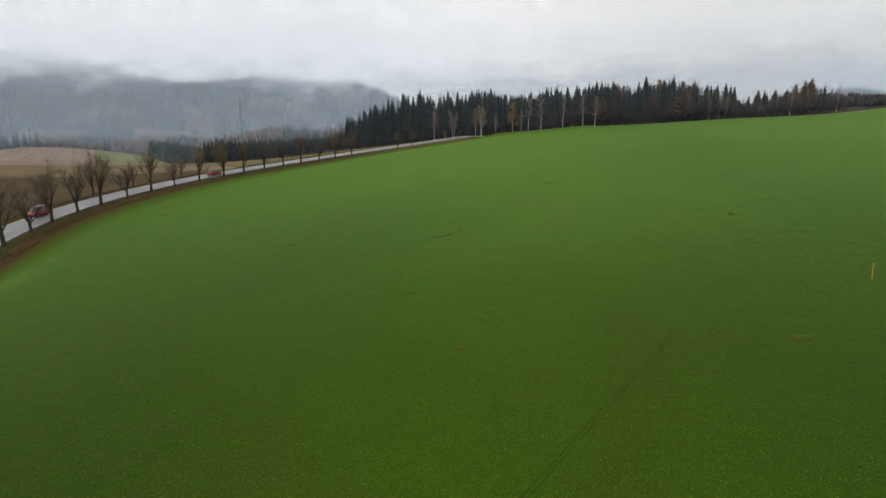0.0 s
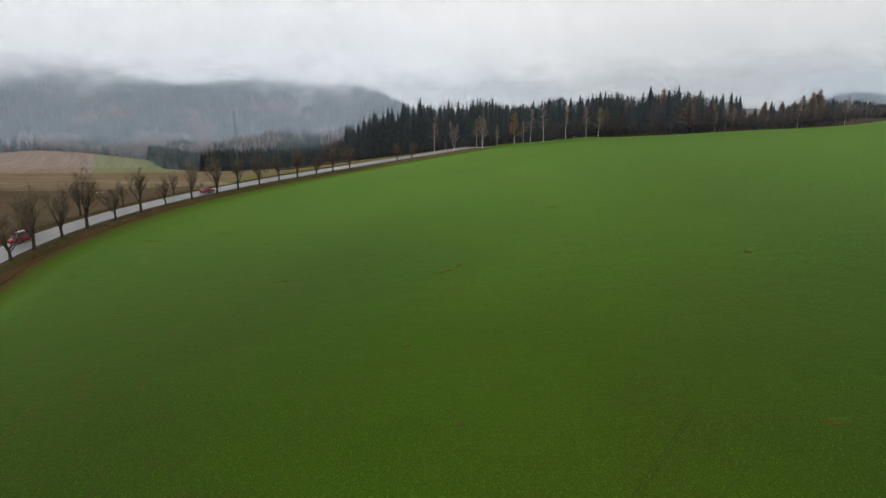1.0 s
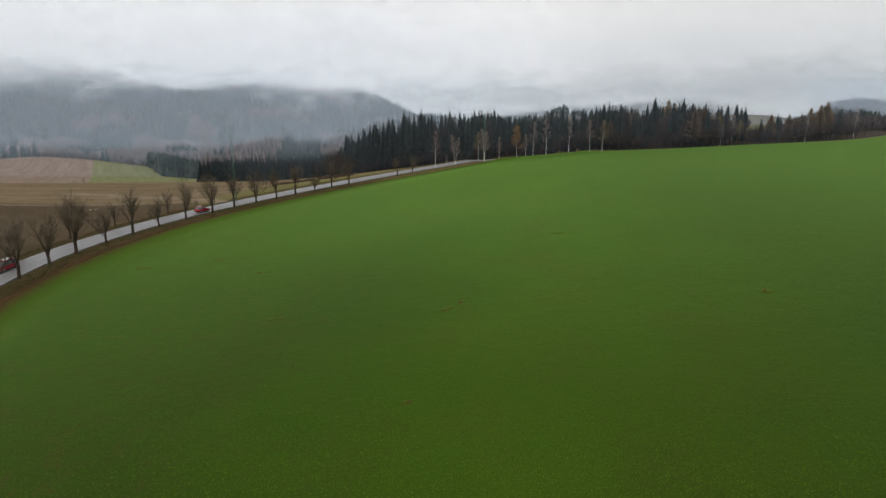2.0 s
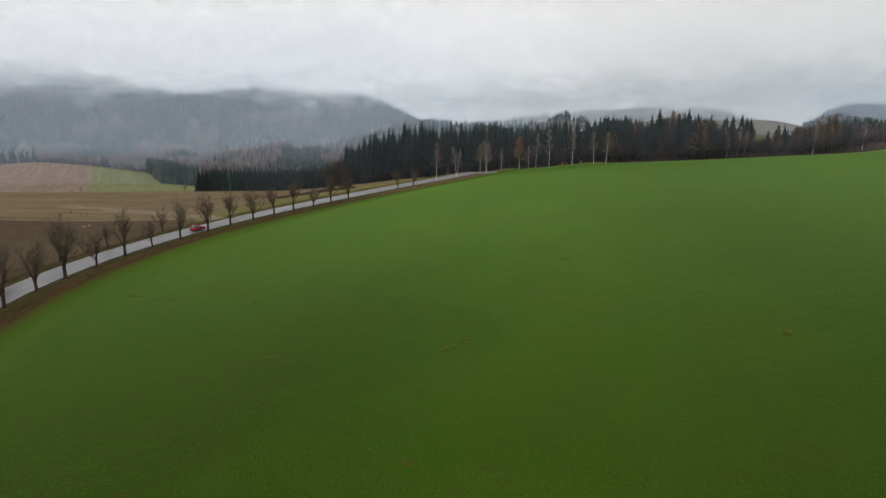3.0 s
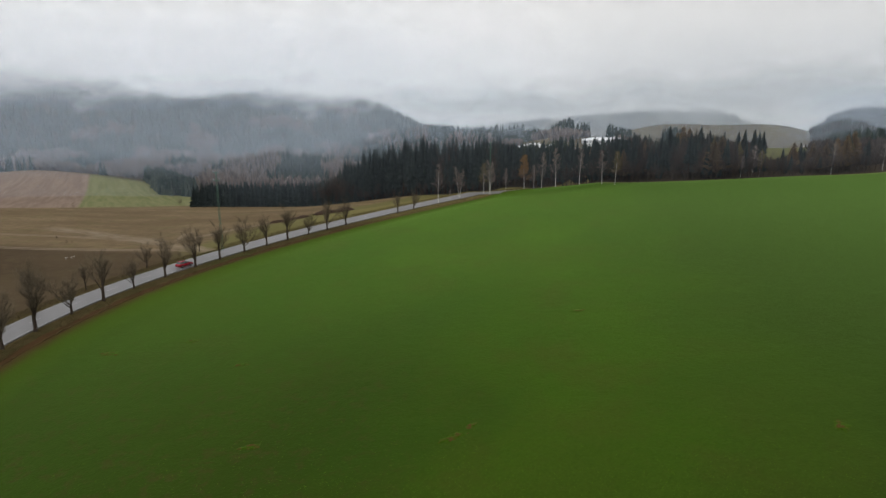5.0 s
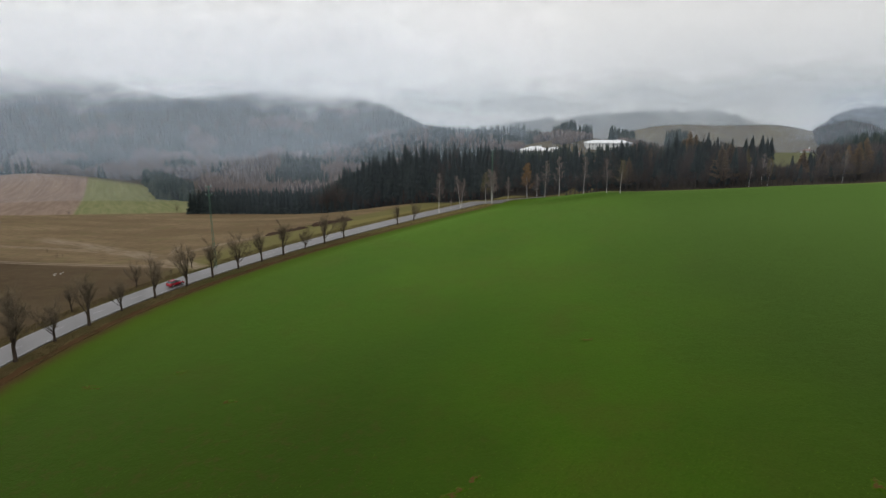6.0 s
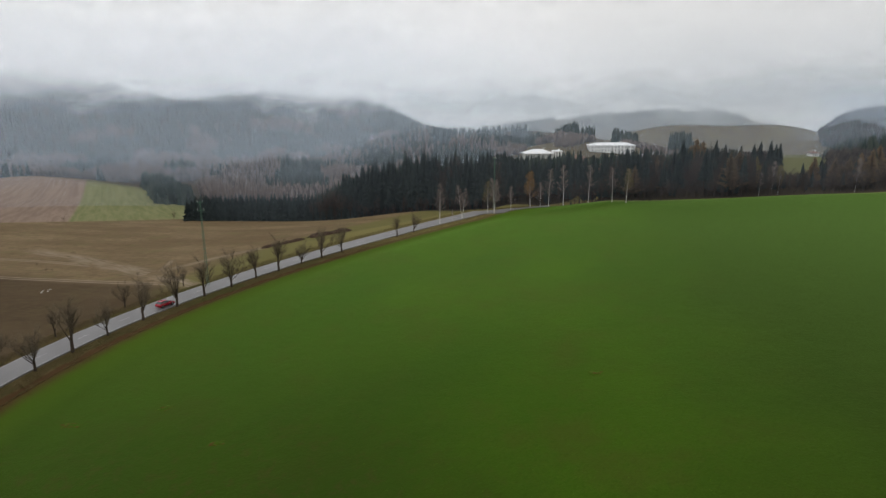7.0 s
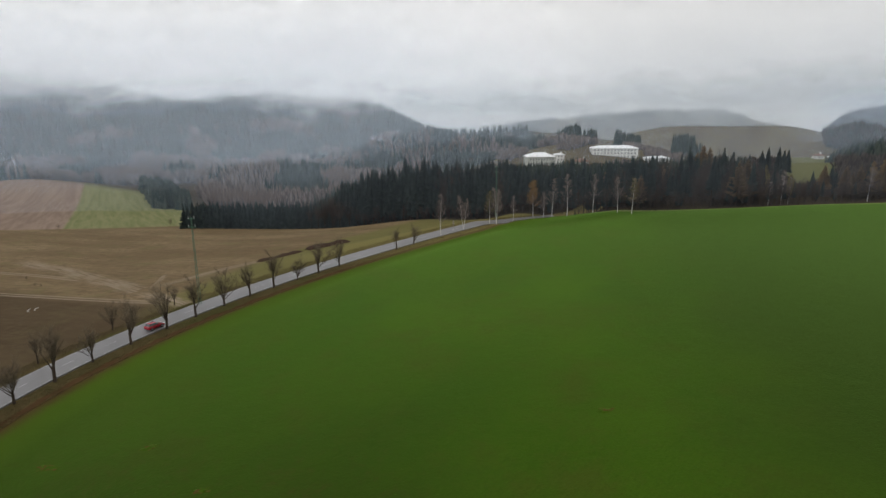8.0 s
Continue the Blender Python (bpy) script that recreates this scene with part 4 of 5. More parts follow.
# ---- mist: thin curved sheets of haze between the hills ----
def mist_material(name, color, low, high, z0, z1, z2, z3, scale, ragged, *fades, again=None):
    """Scattering haze: thickness low near the ground, high between z1 and z2, none above z3."""
    g = Graph(name)
    z = g.axis(2)
    n = g.noise(scale, 4.5, 0.55, stretch=(1.0, 1.0, 0.45))
    zj = g.math("ADD", z, g.math("MULTIPLY", g.math("SUBTRACT", n, 0.5), ragged))
    rise, fall = g.step(zj, z0, z1), g.step(zj, z2, z3)
    a = g.math("ADD", low, g.math("MULTIPLY", rise, high - low))
    a = g.math("MULTIPLY", a, g.math("SUBTRACT", 1.0, fall), clamp=True)
    share = 1.0
    for x0, x1, s0, s1 in fades:
        share = g.math("MULTIPLY", share, g.math("ADD", s0, g.math("MULTIPLY", g.step(g.axis(0), x0, x1), s1 - s0)))
    if again:
        low_lying = g.math("SUBTRACT", 1.0, g.step(z, again[3], again[4]))
        share = g.math("MAXIMUM", share, g.math("MULTIPLY", g.math("MULTIPLY", g.step(g.axis(0), again[0], again[1]), low_lying), again[2]))
    a = g.math("MULTIPLY", a, share)
    grain = g.t.nodes.new("ShaderNodeTexWhiteNoise")
    g.put(grain.inputs["Vector"], g.place)
    uneven = g.math("MULTIPLY", g.math("MULTIPLY", a, g.math("SUBTRACT", 1.0, a)), 1.7)
    a = g.math("ADD", a, g.math("MULTIPLY", g.math("SUBTRACT", grain.outputs["Value"], 0.5), uneven), clamp=True)
    up = g.t.nodes.new("ShaderNodeCombineXYZ")
    up.inputs[2].default_value = 1.0
    down = g.t.nodes.new("ShaderNodeCombineXYZ")
    down.inputs[2].default_value = -1.0
    lit, through_lit = g.t.nodes.new("ShaderNodeBsdfDiffuse"), g.t.nodes.new("ShaderNodeBsdfTranslucent")
    both, clear, mixed = g.t.nodes.new("ShaderNodeAddShader"), g.t.nodes.new("ShaderNodeBsdfTransparent"), g.t.nodes.new("ShaderNodeMixShader")
    for b, n in ((lit, up), (through_lit, down)):
        k = 1.06 if b is lit else 0.94
        b.inputs["Color"].default_value = (color[0] * k, color[1] * k, color[2] * k, 1)
        g.put(b.inputs["Normal"], n.outputs[0])
    g.put(both.inputs[0], lit.outputs[0]), g.put(both.inputs[1], through_lit.outputs[0])
    g.put(mixed.inputs[0], a), g.put(mixed.inputs[1], clear.outputs[0]), g.put(mixed.inputs[2], both.outputs[0])
    g.put(g.out.inputs[0], mixed.outputs[0])
    return g.mat


HAZE, CLOUD, RIDGES, FAR = (0.475, 0.566, 0.675), (0.94, 0.945, 0.95), (0.49, 0.525, 0.55), (0.73, 0.75, 0.765)


def mist(dist, top, material, start=-1.25):
    n, rows = 80, 6
    ang = np.linspace(start, 1.25, n + 1)
    r = dist * (1 + 0.03 * np.sin(ang * 7 + dist))
    x, y = r * np.sin(ang), 30 + r * np.cos(ang)
    z = np.linspace(-70, top, rows)
    v = np.stack([np.tile(x, rows), np.tile(y, rows), np.repeat(z, n + 1)], -1)
    i = (np.arange(rows - 1)[:, None] * (n + 1) + np.arange(n)).ravel()
    ob = new("mist_bank", mesh_of("mist_bank", v, np.stack([i, i + n + 1, i + n + 2, i + 1], -1), (material,), True))
    ob.visible_shadow = False
    return tagged(ob, "thin grey mist hanging between the hills", "mist", kind="backdrop")


def mist_along(line, top, material):
    """An upright sheet of haze along a line of plan points."""
    at = np.r_[0, np.cumsum(np.hypot(*np.diff(line, axis=0).T))]
    run, z = np.linspace(0, at[-1], 60), np.linspace(-15, top, 8)
    x, y = (np.interp(run, at, line[:, k]) for k in (0, 1))
    v = np.stack([np.tile(x, 8), np.tile(y, 8), np.repeat(z, 60)], -1)
    i = (np.arange(7)[:, None] * 60 + np.arange(59)).ravel()
    ob = new("mist_bank", mesh_of("mist_bank", v, np.stack([i, i + 60, i + 61, i + 1], -1), (material,), True))
    ob.visible_shadow = False
    return tagged(ob, "thin grey haze hanging before the dark wood", "mist", kind="backdrop")


WOOD_EDGE = np.array(((-152, 360), (-102, 349), (-58, 333.5), (-27, 315), (3, 297), (26, 282), (50, 267), (74, 262), (100, 260.5), (125, 258.5), (150, 253.5), (200, 253)), float)
mist_along(WOOD_EDGE, 64, mist_material("mist_wood", HAZE, 0.038, 0.030, 0, 20, 36, 62, 0.03, 10.0, (-150, -105, 0.0, 1.0), (165, 198, 1.0, 0.0)))
# last, where a bank thins out: from x, to x, share at the first, share at the second
mist(515, 170, mist_material("mist_dell", HAZE, 0.05, 0.13, 0, 14, 60, 150, 0.012, 12.0, (-420, -300, 0.3, 1.0), (30, 190, 1.0, 0.6)))
mist(835, 240, mist_material("mist_valley", HAZE, 0.12, 0.11, 0, 60, 80, 200, 0.008, 40.0, (-300, -40, 0.72, 1.0)))
mist(985, 300, mist_material("mist_hills", HAZE, 0.11, 0.24, 38, 100, 130, 280, 0.007, 80.0, (-200, 240, 1.0, 0.0), (-800, -430, 0.85, 1.0), again=(480, 560, 2.3, 62, 98)))
mist(1062, 360, mist_material("mist_slopes", CLOUD, 0.03, 0.66, 56, 126, 150, 330, 0.0062, 170.0, (-220, 320, 1.0, 0.0), (-480, -330, 1.0, 0.8), (-720, -560, 0.8, 1.2)))
mist(1290, 420, mist_material("mist_cloud", CLOUD, 0.0, 0.85, 68, 142, 220, 400, 0.006, 110.0, (-100, 600, 1.0, 0.48)))
mist(1460, 420, mist_material("mist_ridges", RIDGES, 0.45, 0.85, 20, 85, 100, 270, 0.006, 110.0, (-850, -430, 0.5, 1.0)))
mist(1700, 480, mist_material("mist_far", FAR, 0.9, 0.97, -20, 40, 60, 420, 0.004, 25.0))


# ---- white buildings behind the wood ----
WHITE_WALL = simple("white_render", (0.74, 0.74, 0.72), (0.62, 0.63, 0.61), 0.6, 0.8, 0.2)
WHITE_ROOF = simple("white_roofing", (0.82, 0.83, 0.84), (0.70, 0.72, 0.74), 0.3, 0.7, 0.2)
GREY_WALL = simple("pale_grey_render", (0.48, 0.50, 0.47), (0.38, 0.40, 0.37), 0.5, 0.85, 0.2)
RED_ROOF = simple("brown_red_tiles", (0.19, 0.12, 0.095), (0.14, 0.09, 0.075), 0.8, 0.8, 0.2)
# pale base colour stands in for the sky mirrored in the house windows
PANE = simple("sky_lit_window_glass", (0.20, 0.215, 0.225), (0.26, 0.27, 0.275), 0.4, 0.15, 0.5)
GLASS = simple("dark_window_glass", (0.05, 0.06, 0.07), (0.08, 0.09, 0.10), 0.4, 0.15, 0.5)


def house(name, x, y, turn, long, deep, eaves, rise, storeys, bays, wall_mat, roof_mat, label, ground=None):
    """A block with a hipped roof, eaves that jut out, and rows of windows set into its long sides."""
    z = on(x, y) if ground is None else ground
    ob = tagged(new(name), label, "building")
    ob.matrix_basis = pose(x, y, z - 0.5, 0, 0, turn)
    bm = bmesh.new()
    box(bm, (-long / 2, -deep / 2, 0), (long / 2, deep / 2, eaves), 0.05)
    part("wall", bm, wall_mat, ob)
    bm = bmesh.new()
    o, hip = 0.7, min(deep / 2, long / 3)
    low = [bm.verts.new((sx * (long / 2 + o), sy * (deep / 2 + o), eaves + k)) for k in (0.0, 0.3) for sx, sy in ((-1, -1), (1, -1), (1, 1), (-1, 1))]
    ridge_a, ridge_b = bm.verts.new((-long / 2 + hip, 0, eaves + rise)), bm.verts.new((long / 2 - hip, 0, eaves + rise))
    bm.faces.new(low[3::-1])
    for k in range(4):
        bm.faces.new((low[k], low[(k + 1) % 4], low[4 + (k + 1) % 4], low[4 + k]))
    bm.faces.new((low[4], low[5], ridge_b, ridge_a)), bm.faces.new((low[6], low[7], ridge_a, ridge_b))
    bm.faces.new((low[5], low[6], ridge_b)), bm.faces.new((low[7], low[4], ridge_a))
    roof = part("roof", bm, roof_mat, ob)
    bm = bmesh.new()
    box(bm, (long * 0.2, -0.4, eaves + rise * 0.4), (long * 0.2 + 0.9, 0.5, eaves + rise + 0.9), 0.04)
    part("chimney", bm, wall_mat, roof)
    frame_me, pane_me = None, None
    for s in range(storeys):
        for b in range(bays):
            for side in (-1, 1):
                wx, wz = (b + 0.5) / bays * (long - 2) - (long - 2) / 2, (s + 0.55) * eaves / storeys
                if frame_me is None:
                    bm = bmesh.new()
                    for lo, hi in (((-0.75, -0.06, -0.85), (-0.65, 0.06, 0.85)), ((0.65, -0.06, -0.85), (0.75, 0.06, 0.85)), ((-0.75, -0.06, 0.76), (0.75, 0.06, 0.86)),
                                   ((-0.75, -0.12, -0.9), (0.75, 0.06, -0.8)), ((-0.04, -0.05, -0.8), (0.04, 0.05, 0.8))):
                        box(bm, lo, hi)
                    frame_me = of_bm("window", bm, wall_mat)
                    bm = bmesh.new()
                    box(bm, (-0.65, -0.02, -0.8), (0.65, 0.02, 0.76))
                    pane_me = of_bm("pane", bm, PANE)
                win = under("window", frame_me, ob, at=pose(wx, side * (deep / 2 + 0.04), wz, 0, 0, 0 if side < 0 else 180))
                under("pane", pane_me, win, "window glass with the sky's reflection painted in as grey")
    return ob


house("large_house", 77.5, 548, 8, 23, 15, 7.5, 3.4, 2, 9, GREY_WALL, WHITE_ROOF, "large house with a white hipped roof half hidden by spruces", 15.6)
house("corner_house", 93.5, 546, 8, 7, 7, 8.0, 1.2, 3, 2, WHITE_WALL, WHITE_ROOF, "narrow white tower-like house beside the large house")
house("long_house", 145.5, 571, -3, 39, 13, 8.4, 2.4, 3, 13, WHITE_WALL, WHITE_ROOF, "long white building with rows of windows and a low white roof", 19.6)
house("low_house", 180, 562, 5, 20, 9, 3.6, 1.6, 1, 6, WHITE_WALL, WHITE_ROOF, "low white building behind the wood")
house("small_house", 214, 560, 10, 9, 8, 4.5, 2.0, 1, 3, WHITE_WALL, WHITE_ROOF, "small white house behind the wood")
house("cottage", 111, 541, 20, 10, 8, 3.8, 2.8, 1, 3, GREY_WALL, RED_ROOF, "cottage with a brown-red roof among bare trees")
house("farm_house", 321, 566, 12, 7.5, 6, 2.6, 1.9, 1, 3, WHITE_WALL, RED_ROOF, "white farm house with a dark red roof on the far slope")
house("farm_shed", 333, 564, 0, 6, 5, 2.6, 1.2, 1, 2, WHITE_WALL, WHITE_ROOF, "low white shed beside the farm house")

# ---- power line masts ----
STEEL_GREEN = simple("green_painted_steel", (0.055, 0.13, 0.085), (0.09, 0.15, 0.11), 1.5, 0.6, 0.3)
CERAMIC = simple("white_insulator", (0.5, 0.53, 0.5), (0.4, 0.43, 0.41), 2.0, 0.3, 0.4)


def lattice_mast(x, y, tall, turn, label):
    """A slim four-legged lattice mast with two cross-arms and insulators."""
    ob = tagged(new("power_mast"), label, "power mast", group="power line masts")
    ob.matrix_basis = pose(x, y, on(x, y) - 0.2, 0, 0, turn)
    w0, w1, panels = 0.30, 0.11, 22
    half = lambda z: w0 + (w1 - w0) * z / tall  # noqa: E731
    for sx, sy in ((-1, -1), (1, -1), (1, 1), (-1, 1)):
        bm = bmesh.new()
        rod(bm, (sx * w0, sy * w0, 0), (sx * w1, sy * w1, tall), 0.05, 5)
        part("leg", bm, STEEL_GREEN, ob)
    for side in range(4):
        bm = bmesh.new()
        for k in range(panels):
            z, zz = tall * k / panels, tall * (k + 1) / panels
            a, b = (-1, 1) if k % 2 else (1, -1)
            p, q = [(a * half(z), -half(z), z), (b * half(zz), -half(zz), zz)]
            rod(bm, p, q, 0.018, 4)
            rod(bm, (-half(zz), -half(zz), zz), (half(zz), -half(zz), zz), 0.03, 4)
        for v in bm.verts:
            v.co = Matrix.Rotation(side * math.pi / 2, 3, "Z") @ v.co
        part("lattice", bm, STEEL_GREEN, ob)
    for z, reach in ((tall - 0.3, 0.75), (tall - 2.4, 0.85)):
        bm = bmesh.new()
        box(bm, (-reach, -0.09, z - 0.09), (reach, 0.09, z + 0.09), 0.02)
        arm = part("cross_arm", bm, STEEL_GREEN, ob)
        for sx in (-1, 1):
            bm = bmesh.new()
            for k in range(4):
                rod(bm, (sx * (reach - 0.12), 0, z + 0.1 + k * 0.13), (sx * (reach - 0.12), 0, z + 0.2 + k * 0.13), 0.07, 8, 0.05)
            part("insulator", bm, CERAMIC, arm, "white ceramic insulator")
    return ob


lattice_mast(-62.0, 189.5, 22.5, 20, "slim green lattice power mast on the verge of the fallow")
lattice_mast(19.5, 279.0, 20.5, 35, "slim green lattice power mast before the dark wood")

# ---- cars ----
RED = simple("red_car_paint", (0.29, 0.008, 0.02), (0.26, 0.007, 0.018), 0.5, 0.22, 0.6)
DARK_RED = simple("dark_red_van_paint", (0.24, 0.012, 0.02), (0.21, 0.010, 0.018), 0.5, 0.25, 0.6)
RUBBER = simple("black_rubber", (0.02, 0.02, 0.02), (0.03, 0.03, 0.03), 3.0, 0.85, 0.2)
RIM = simple("grey_alloy", (0.45, 0.45, 0.46), (0.35, 0.35, 0.36), 3.0, 0.35, 0.5, metal=0.8)
LAMP = simple("clear_lamp_glass", (0.8, 0.8, 0.78), (0.7, 0.7, 0.7), 2.0, 0.1, 0.5)
TAIL = simple("red_lamp_glass", (0.45, 0.01, 0.01), (0.4, 0.01, 0.01), 2.0, 0.15, 0.5)
SILVER = simple("pale_luggage_box", (0.6, 0.6, 0.58), (0.5, 0.5, 0.5), 1.0, 0.5, 0.4)


def slab(bm, outline, half, tuck):
    """A solid of a side outline (x, z) drawn across to plus and minus half, narrower by tuck(z)."""
    sides = [[bm.verts.new((x, s * (half - tuck(z)), z)) for x, z in outline] for s in (-1, 1)]
    n = len(outline)
    bm.faces.new(sides[0]), bm.faces.new(sides[1][::-1])
    for k in range(n):
        bm.faces.new((sides[0][k], sides[0][(k + 1) % n], sides[1][(k + 1) % n], sides[1][k]))


def car(name, x, y, turn, body_line, cabin_line, half, wheels, radius, paint, label, extra=None):
    ob = tagged(new(name), label, "car")
    d, z = from_road(x, y)
    ob.matrix_basis = pose(x, y, float(z[0]) + 0.045, 0, 0, turn)
    bm = bmesh.new()
    slab(bm, body_line, half, lambda h: 0.04 + 0.10 * abs(h - 0.6))
    bmesh.ops.bevel(bm, geom=list(bm.edges), offset=0.06, segments=2, affect="EDGES", profile=0.5)
    part("body", bm, paint, ob, shade=True)
    bm = bmesh.new()
    top = max(h for _, h in cabin_line)
    slab(bm, cabin_line, half, lambda h: 0.1 + 0.22 * (h - 0.85))
    bmesh.ops.bevel(bm, geom=list(bm.edges), offset=0.05, segments=2, affect="EDGES", profile=0.5)
    part("window_band", bm, GLASS, ob, "dark side and end windows", shade=True)
    bm = bmesh.new()
    xs = [a for a, h in cabin_line if h > top - 0.15]
    box(bm, (min(xs) - 0.05, -half + 0.24, top - 0.02), (max(xs) + 0.05, half - 0.24, top + 0.06), 0.03)
    part("roof", bm, paint, ob, shade=True)
    for wx in wheels:
        for s in (-1, 1):
            bm = bmesh.new()
            rod(bm, (wx, s * (half - 0.2), radius), (wx, s * (half + 0.01), radius), radius, 20)
            wheel = part("wheel", bm, RUBBER, ob)
            bm = bmesh.new()
            rod(bm, (wx, s * (half - 0.05), radius), (wx, s * (half + 0.025), radius), radius * 0.62, 14, radius * 0.5)
            part("rim", bm, RIM, wheel)
    lo, hi = min(a for a, _ in body_line), max(a for a, _ in body_line)
    for s in (-1, 1):
        for xx, m, nm, zz in ((hi - 0.12, LAMP, "headlight", 0.66), (lo + 0.02, TAIL, "tail_light", 0.82)):
            bm = bmesh.new()
            box(bm, (xx - 0.06, s * (half - 0.34) - 0.17, zz - 0.09), (xx + 0.09, s * (half - 0.34) + 0.17, zz + 0.09), 0.03)
            part(nm, bm, m, ob)
        bm = bmesh.new()
        box(bm, (cabin_line[-1][0] - 0.45, s * (half + 0.1) - 0.1, 0.95), (cabin_line[-1][0] - 0.3, s * (half + 0.1) + 0.1, 1.1), 0.03)
        part("wing_mirror", bm, paint, ob)
    if extra:
        bm = bmesh.new()
        box(bm, *extra, 0.08)
        part("roof_box", bm, SILVER, ob, "pale roof box")
    return ob


def heading(i):
    return math.degrees(math.atan2(ALONG[i, 1], ALONG[i, 0]))


k = int(np.abs(CURVE[:, 1] - 173.0).argmin())
cx, cy = beside(k, -2.35)
car("hatchback_car", cx, cy, heading(k), [(-2.05, 0.28), (2.0, 0.28), (2.1, 0.6), (1.9, 0.78), (1.0, 0.95), (-1.95, 1.0), (-2.1, 0.7)],
    [(-1.9, 0.9), (-1.55, 1.44), (0.05, 1.47), (0.95, 0.9)], 0.88, (-1.3, 1.3), 0.32, RED, "small bright red hatchback on the wet road")
k = int(np.abs(CURVE[:, 1] - 121.5).argmin())
cx, cy = beside(k, -5.5)
car("red_van", cx, cy, heading(k) + 180, [(-2.4, 0.3), (2.35, 0.3), (2.45, 0.7), (2.3, 0.95), (1.75, 1.1), (-2.4, 1.15), (-2.45, 0.7)],
    [(-2.38, 1.05), (-2.3, 1.9), (1.0, 1.9), (1.75, 1.05)], 0.95, (-1.5, 1.55), 0.35, DARK_RED, "dark red van with a pale roof box on the wet road", ((-1.6, -0.5, 1.97), (0.5, 0.5, 2.2)))


# ---- small things on the land ----
def draped(name, line, width, material, lift, ragged, seed):
    """A band that lies on the ground along a line of plan points."""
    r = random.Random(seed)
    pts = np.array(line, float)
    at = np.r_[0, np.cumsum(np.hypot(*np.diff(pts, axis=0).T))]
    n = max(4, int(at[-1] / 1.6))
    s = np.linspace(0, at[-1], n)
    c = np.stack([np.interp(s, at, pts[:, k]) for k in (0, 1)], -1)
    w = np.gradient(c, axis=0)
    w /= np.hypot(w[:, 0], w[:, 1])[:, None]
    side = np.stack([w[:, 1], -w[:, 0]], -1)
    rows = []
    for k in (-1, -0.5, 0, 0.5, 1):
        p = c + side * (k * width / 2 * (1 + ragged * np.array([r.uniform(-1, 1) for _ in range(n)])))[:, None]
        rows.append(np.column_stack([p, height(p[:, 0], p[:, 1]) + (lift if abs(k) < 1 else -0.08)]))
    v = np.concatenate(rows)
    i = (np.arange(4)[:, None] * n + np.arange(n - 1)).ravel()
    return mesh_of(name, v, np.stack([i, i + 1, i + n + 1, i + n], -1), (material,), True)


def track_material(name, half, twin, strength):
    """Packed pale soil in streaks along a track, worn out into the fallow at its sides."""
    g = Graph(name)
    off, x, y = g.attribute("off"), g.axis(0), g.axis(1)
    patch, small, fine = g.noise(0.028, 4.0, 0.6), g.noise(0.33, 4.0, 0.65), g.noise(2.6, 3.0, 0.7)
    jag = g.math("MULTIPLY", g.math("SUBTRACT", small, 0.5), 2.2)
    base = fallow_colour(g, x, y, g.math("ADD", off, jag), jag, patch, fine)
    across, along = g.attribute("across"), g.attribute("along")
    where = g.t.nodes.new("ShaderNodeCombineXYZ")
    g.put(where.inputs[0], g.math("MULTIPLY", along, 0.05)), g.put(where.inputs[1], across)
    streak = g.noise(1.3, 4.0, 0.6, vector=where.outputs[0])
    wide = g.math("ADD", g.math("ABSOLUTE", across), g.math("MULTIPLY", g.math("SUBTRACT", small, 0.5), half * 0.9))
    body = g.math("MULTIPLY", g.step(wide, half * 0.9, half * 0.25), g.step(streak, 0.38, 0.62))
    if twin:
        wheel = g.math("ABSOLUTE", g.math("SUBTRACT", g.math("ABSOLUTE", across), 0.85))
        body = g.math("MAXIMUM", g.math("MULTIPLY", body, 0.25), g.step(g.math("ADD", wheel, g.math("MULTIPLY", jag, 0.12)), 0.42, 0.08))
    mask = g.math("MULTIPLY", g.math("MULTIPLY", body, g.attribute("ends")), strength, clamp=True)
    pale = g.mix(fine, (0.215, 0.168, 0.122), (0.275, 0.222, 0.168))
    return g.finish(g.mix(mask, base, pale), 0.95, 0.05, small, 0.08)


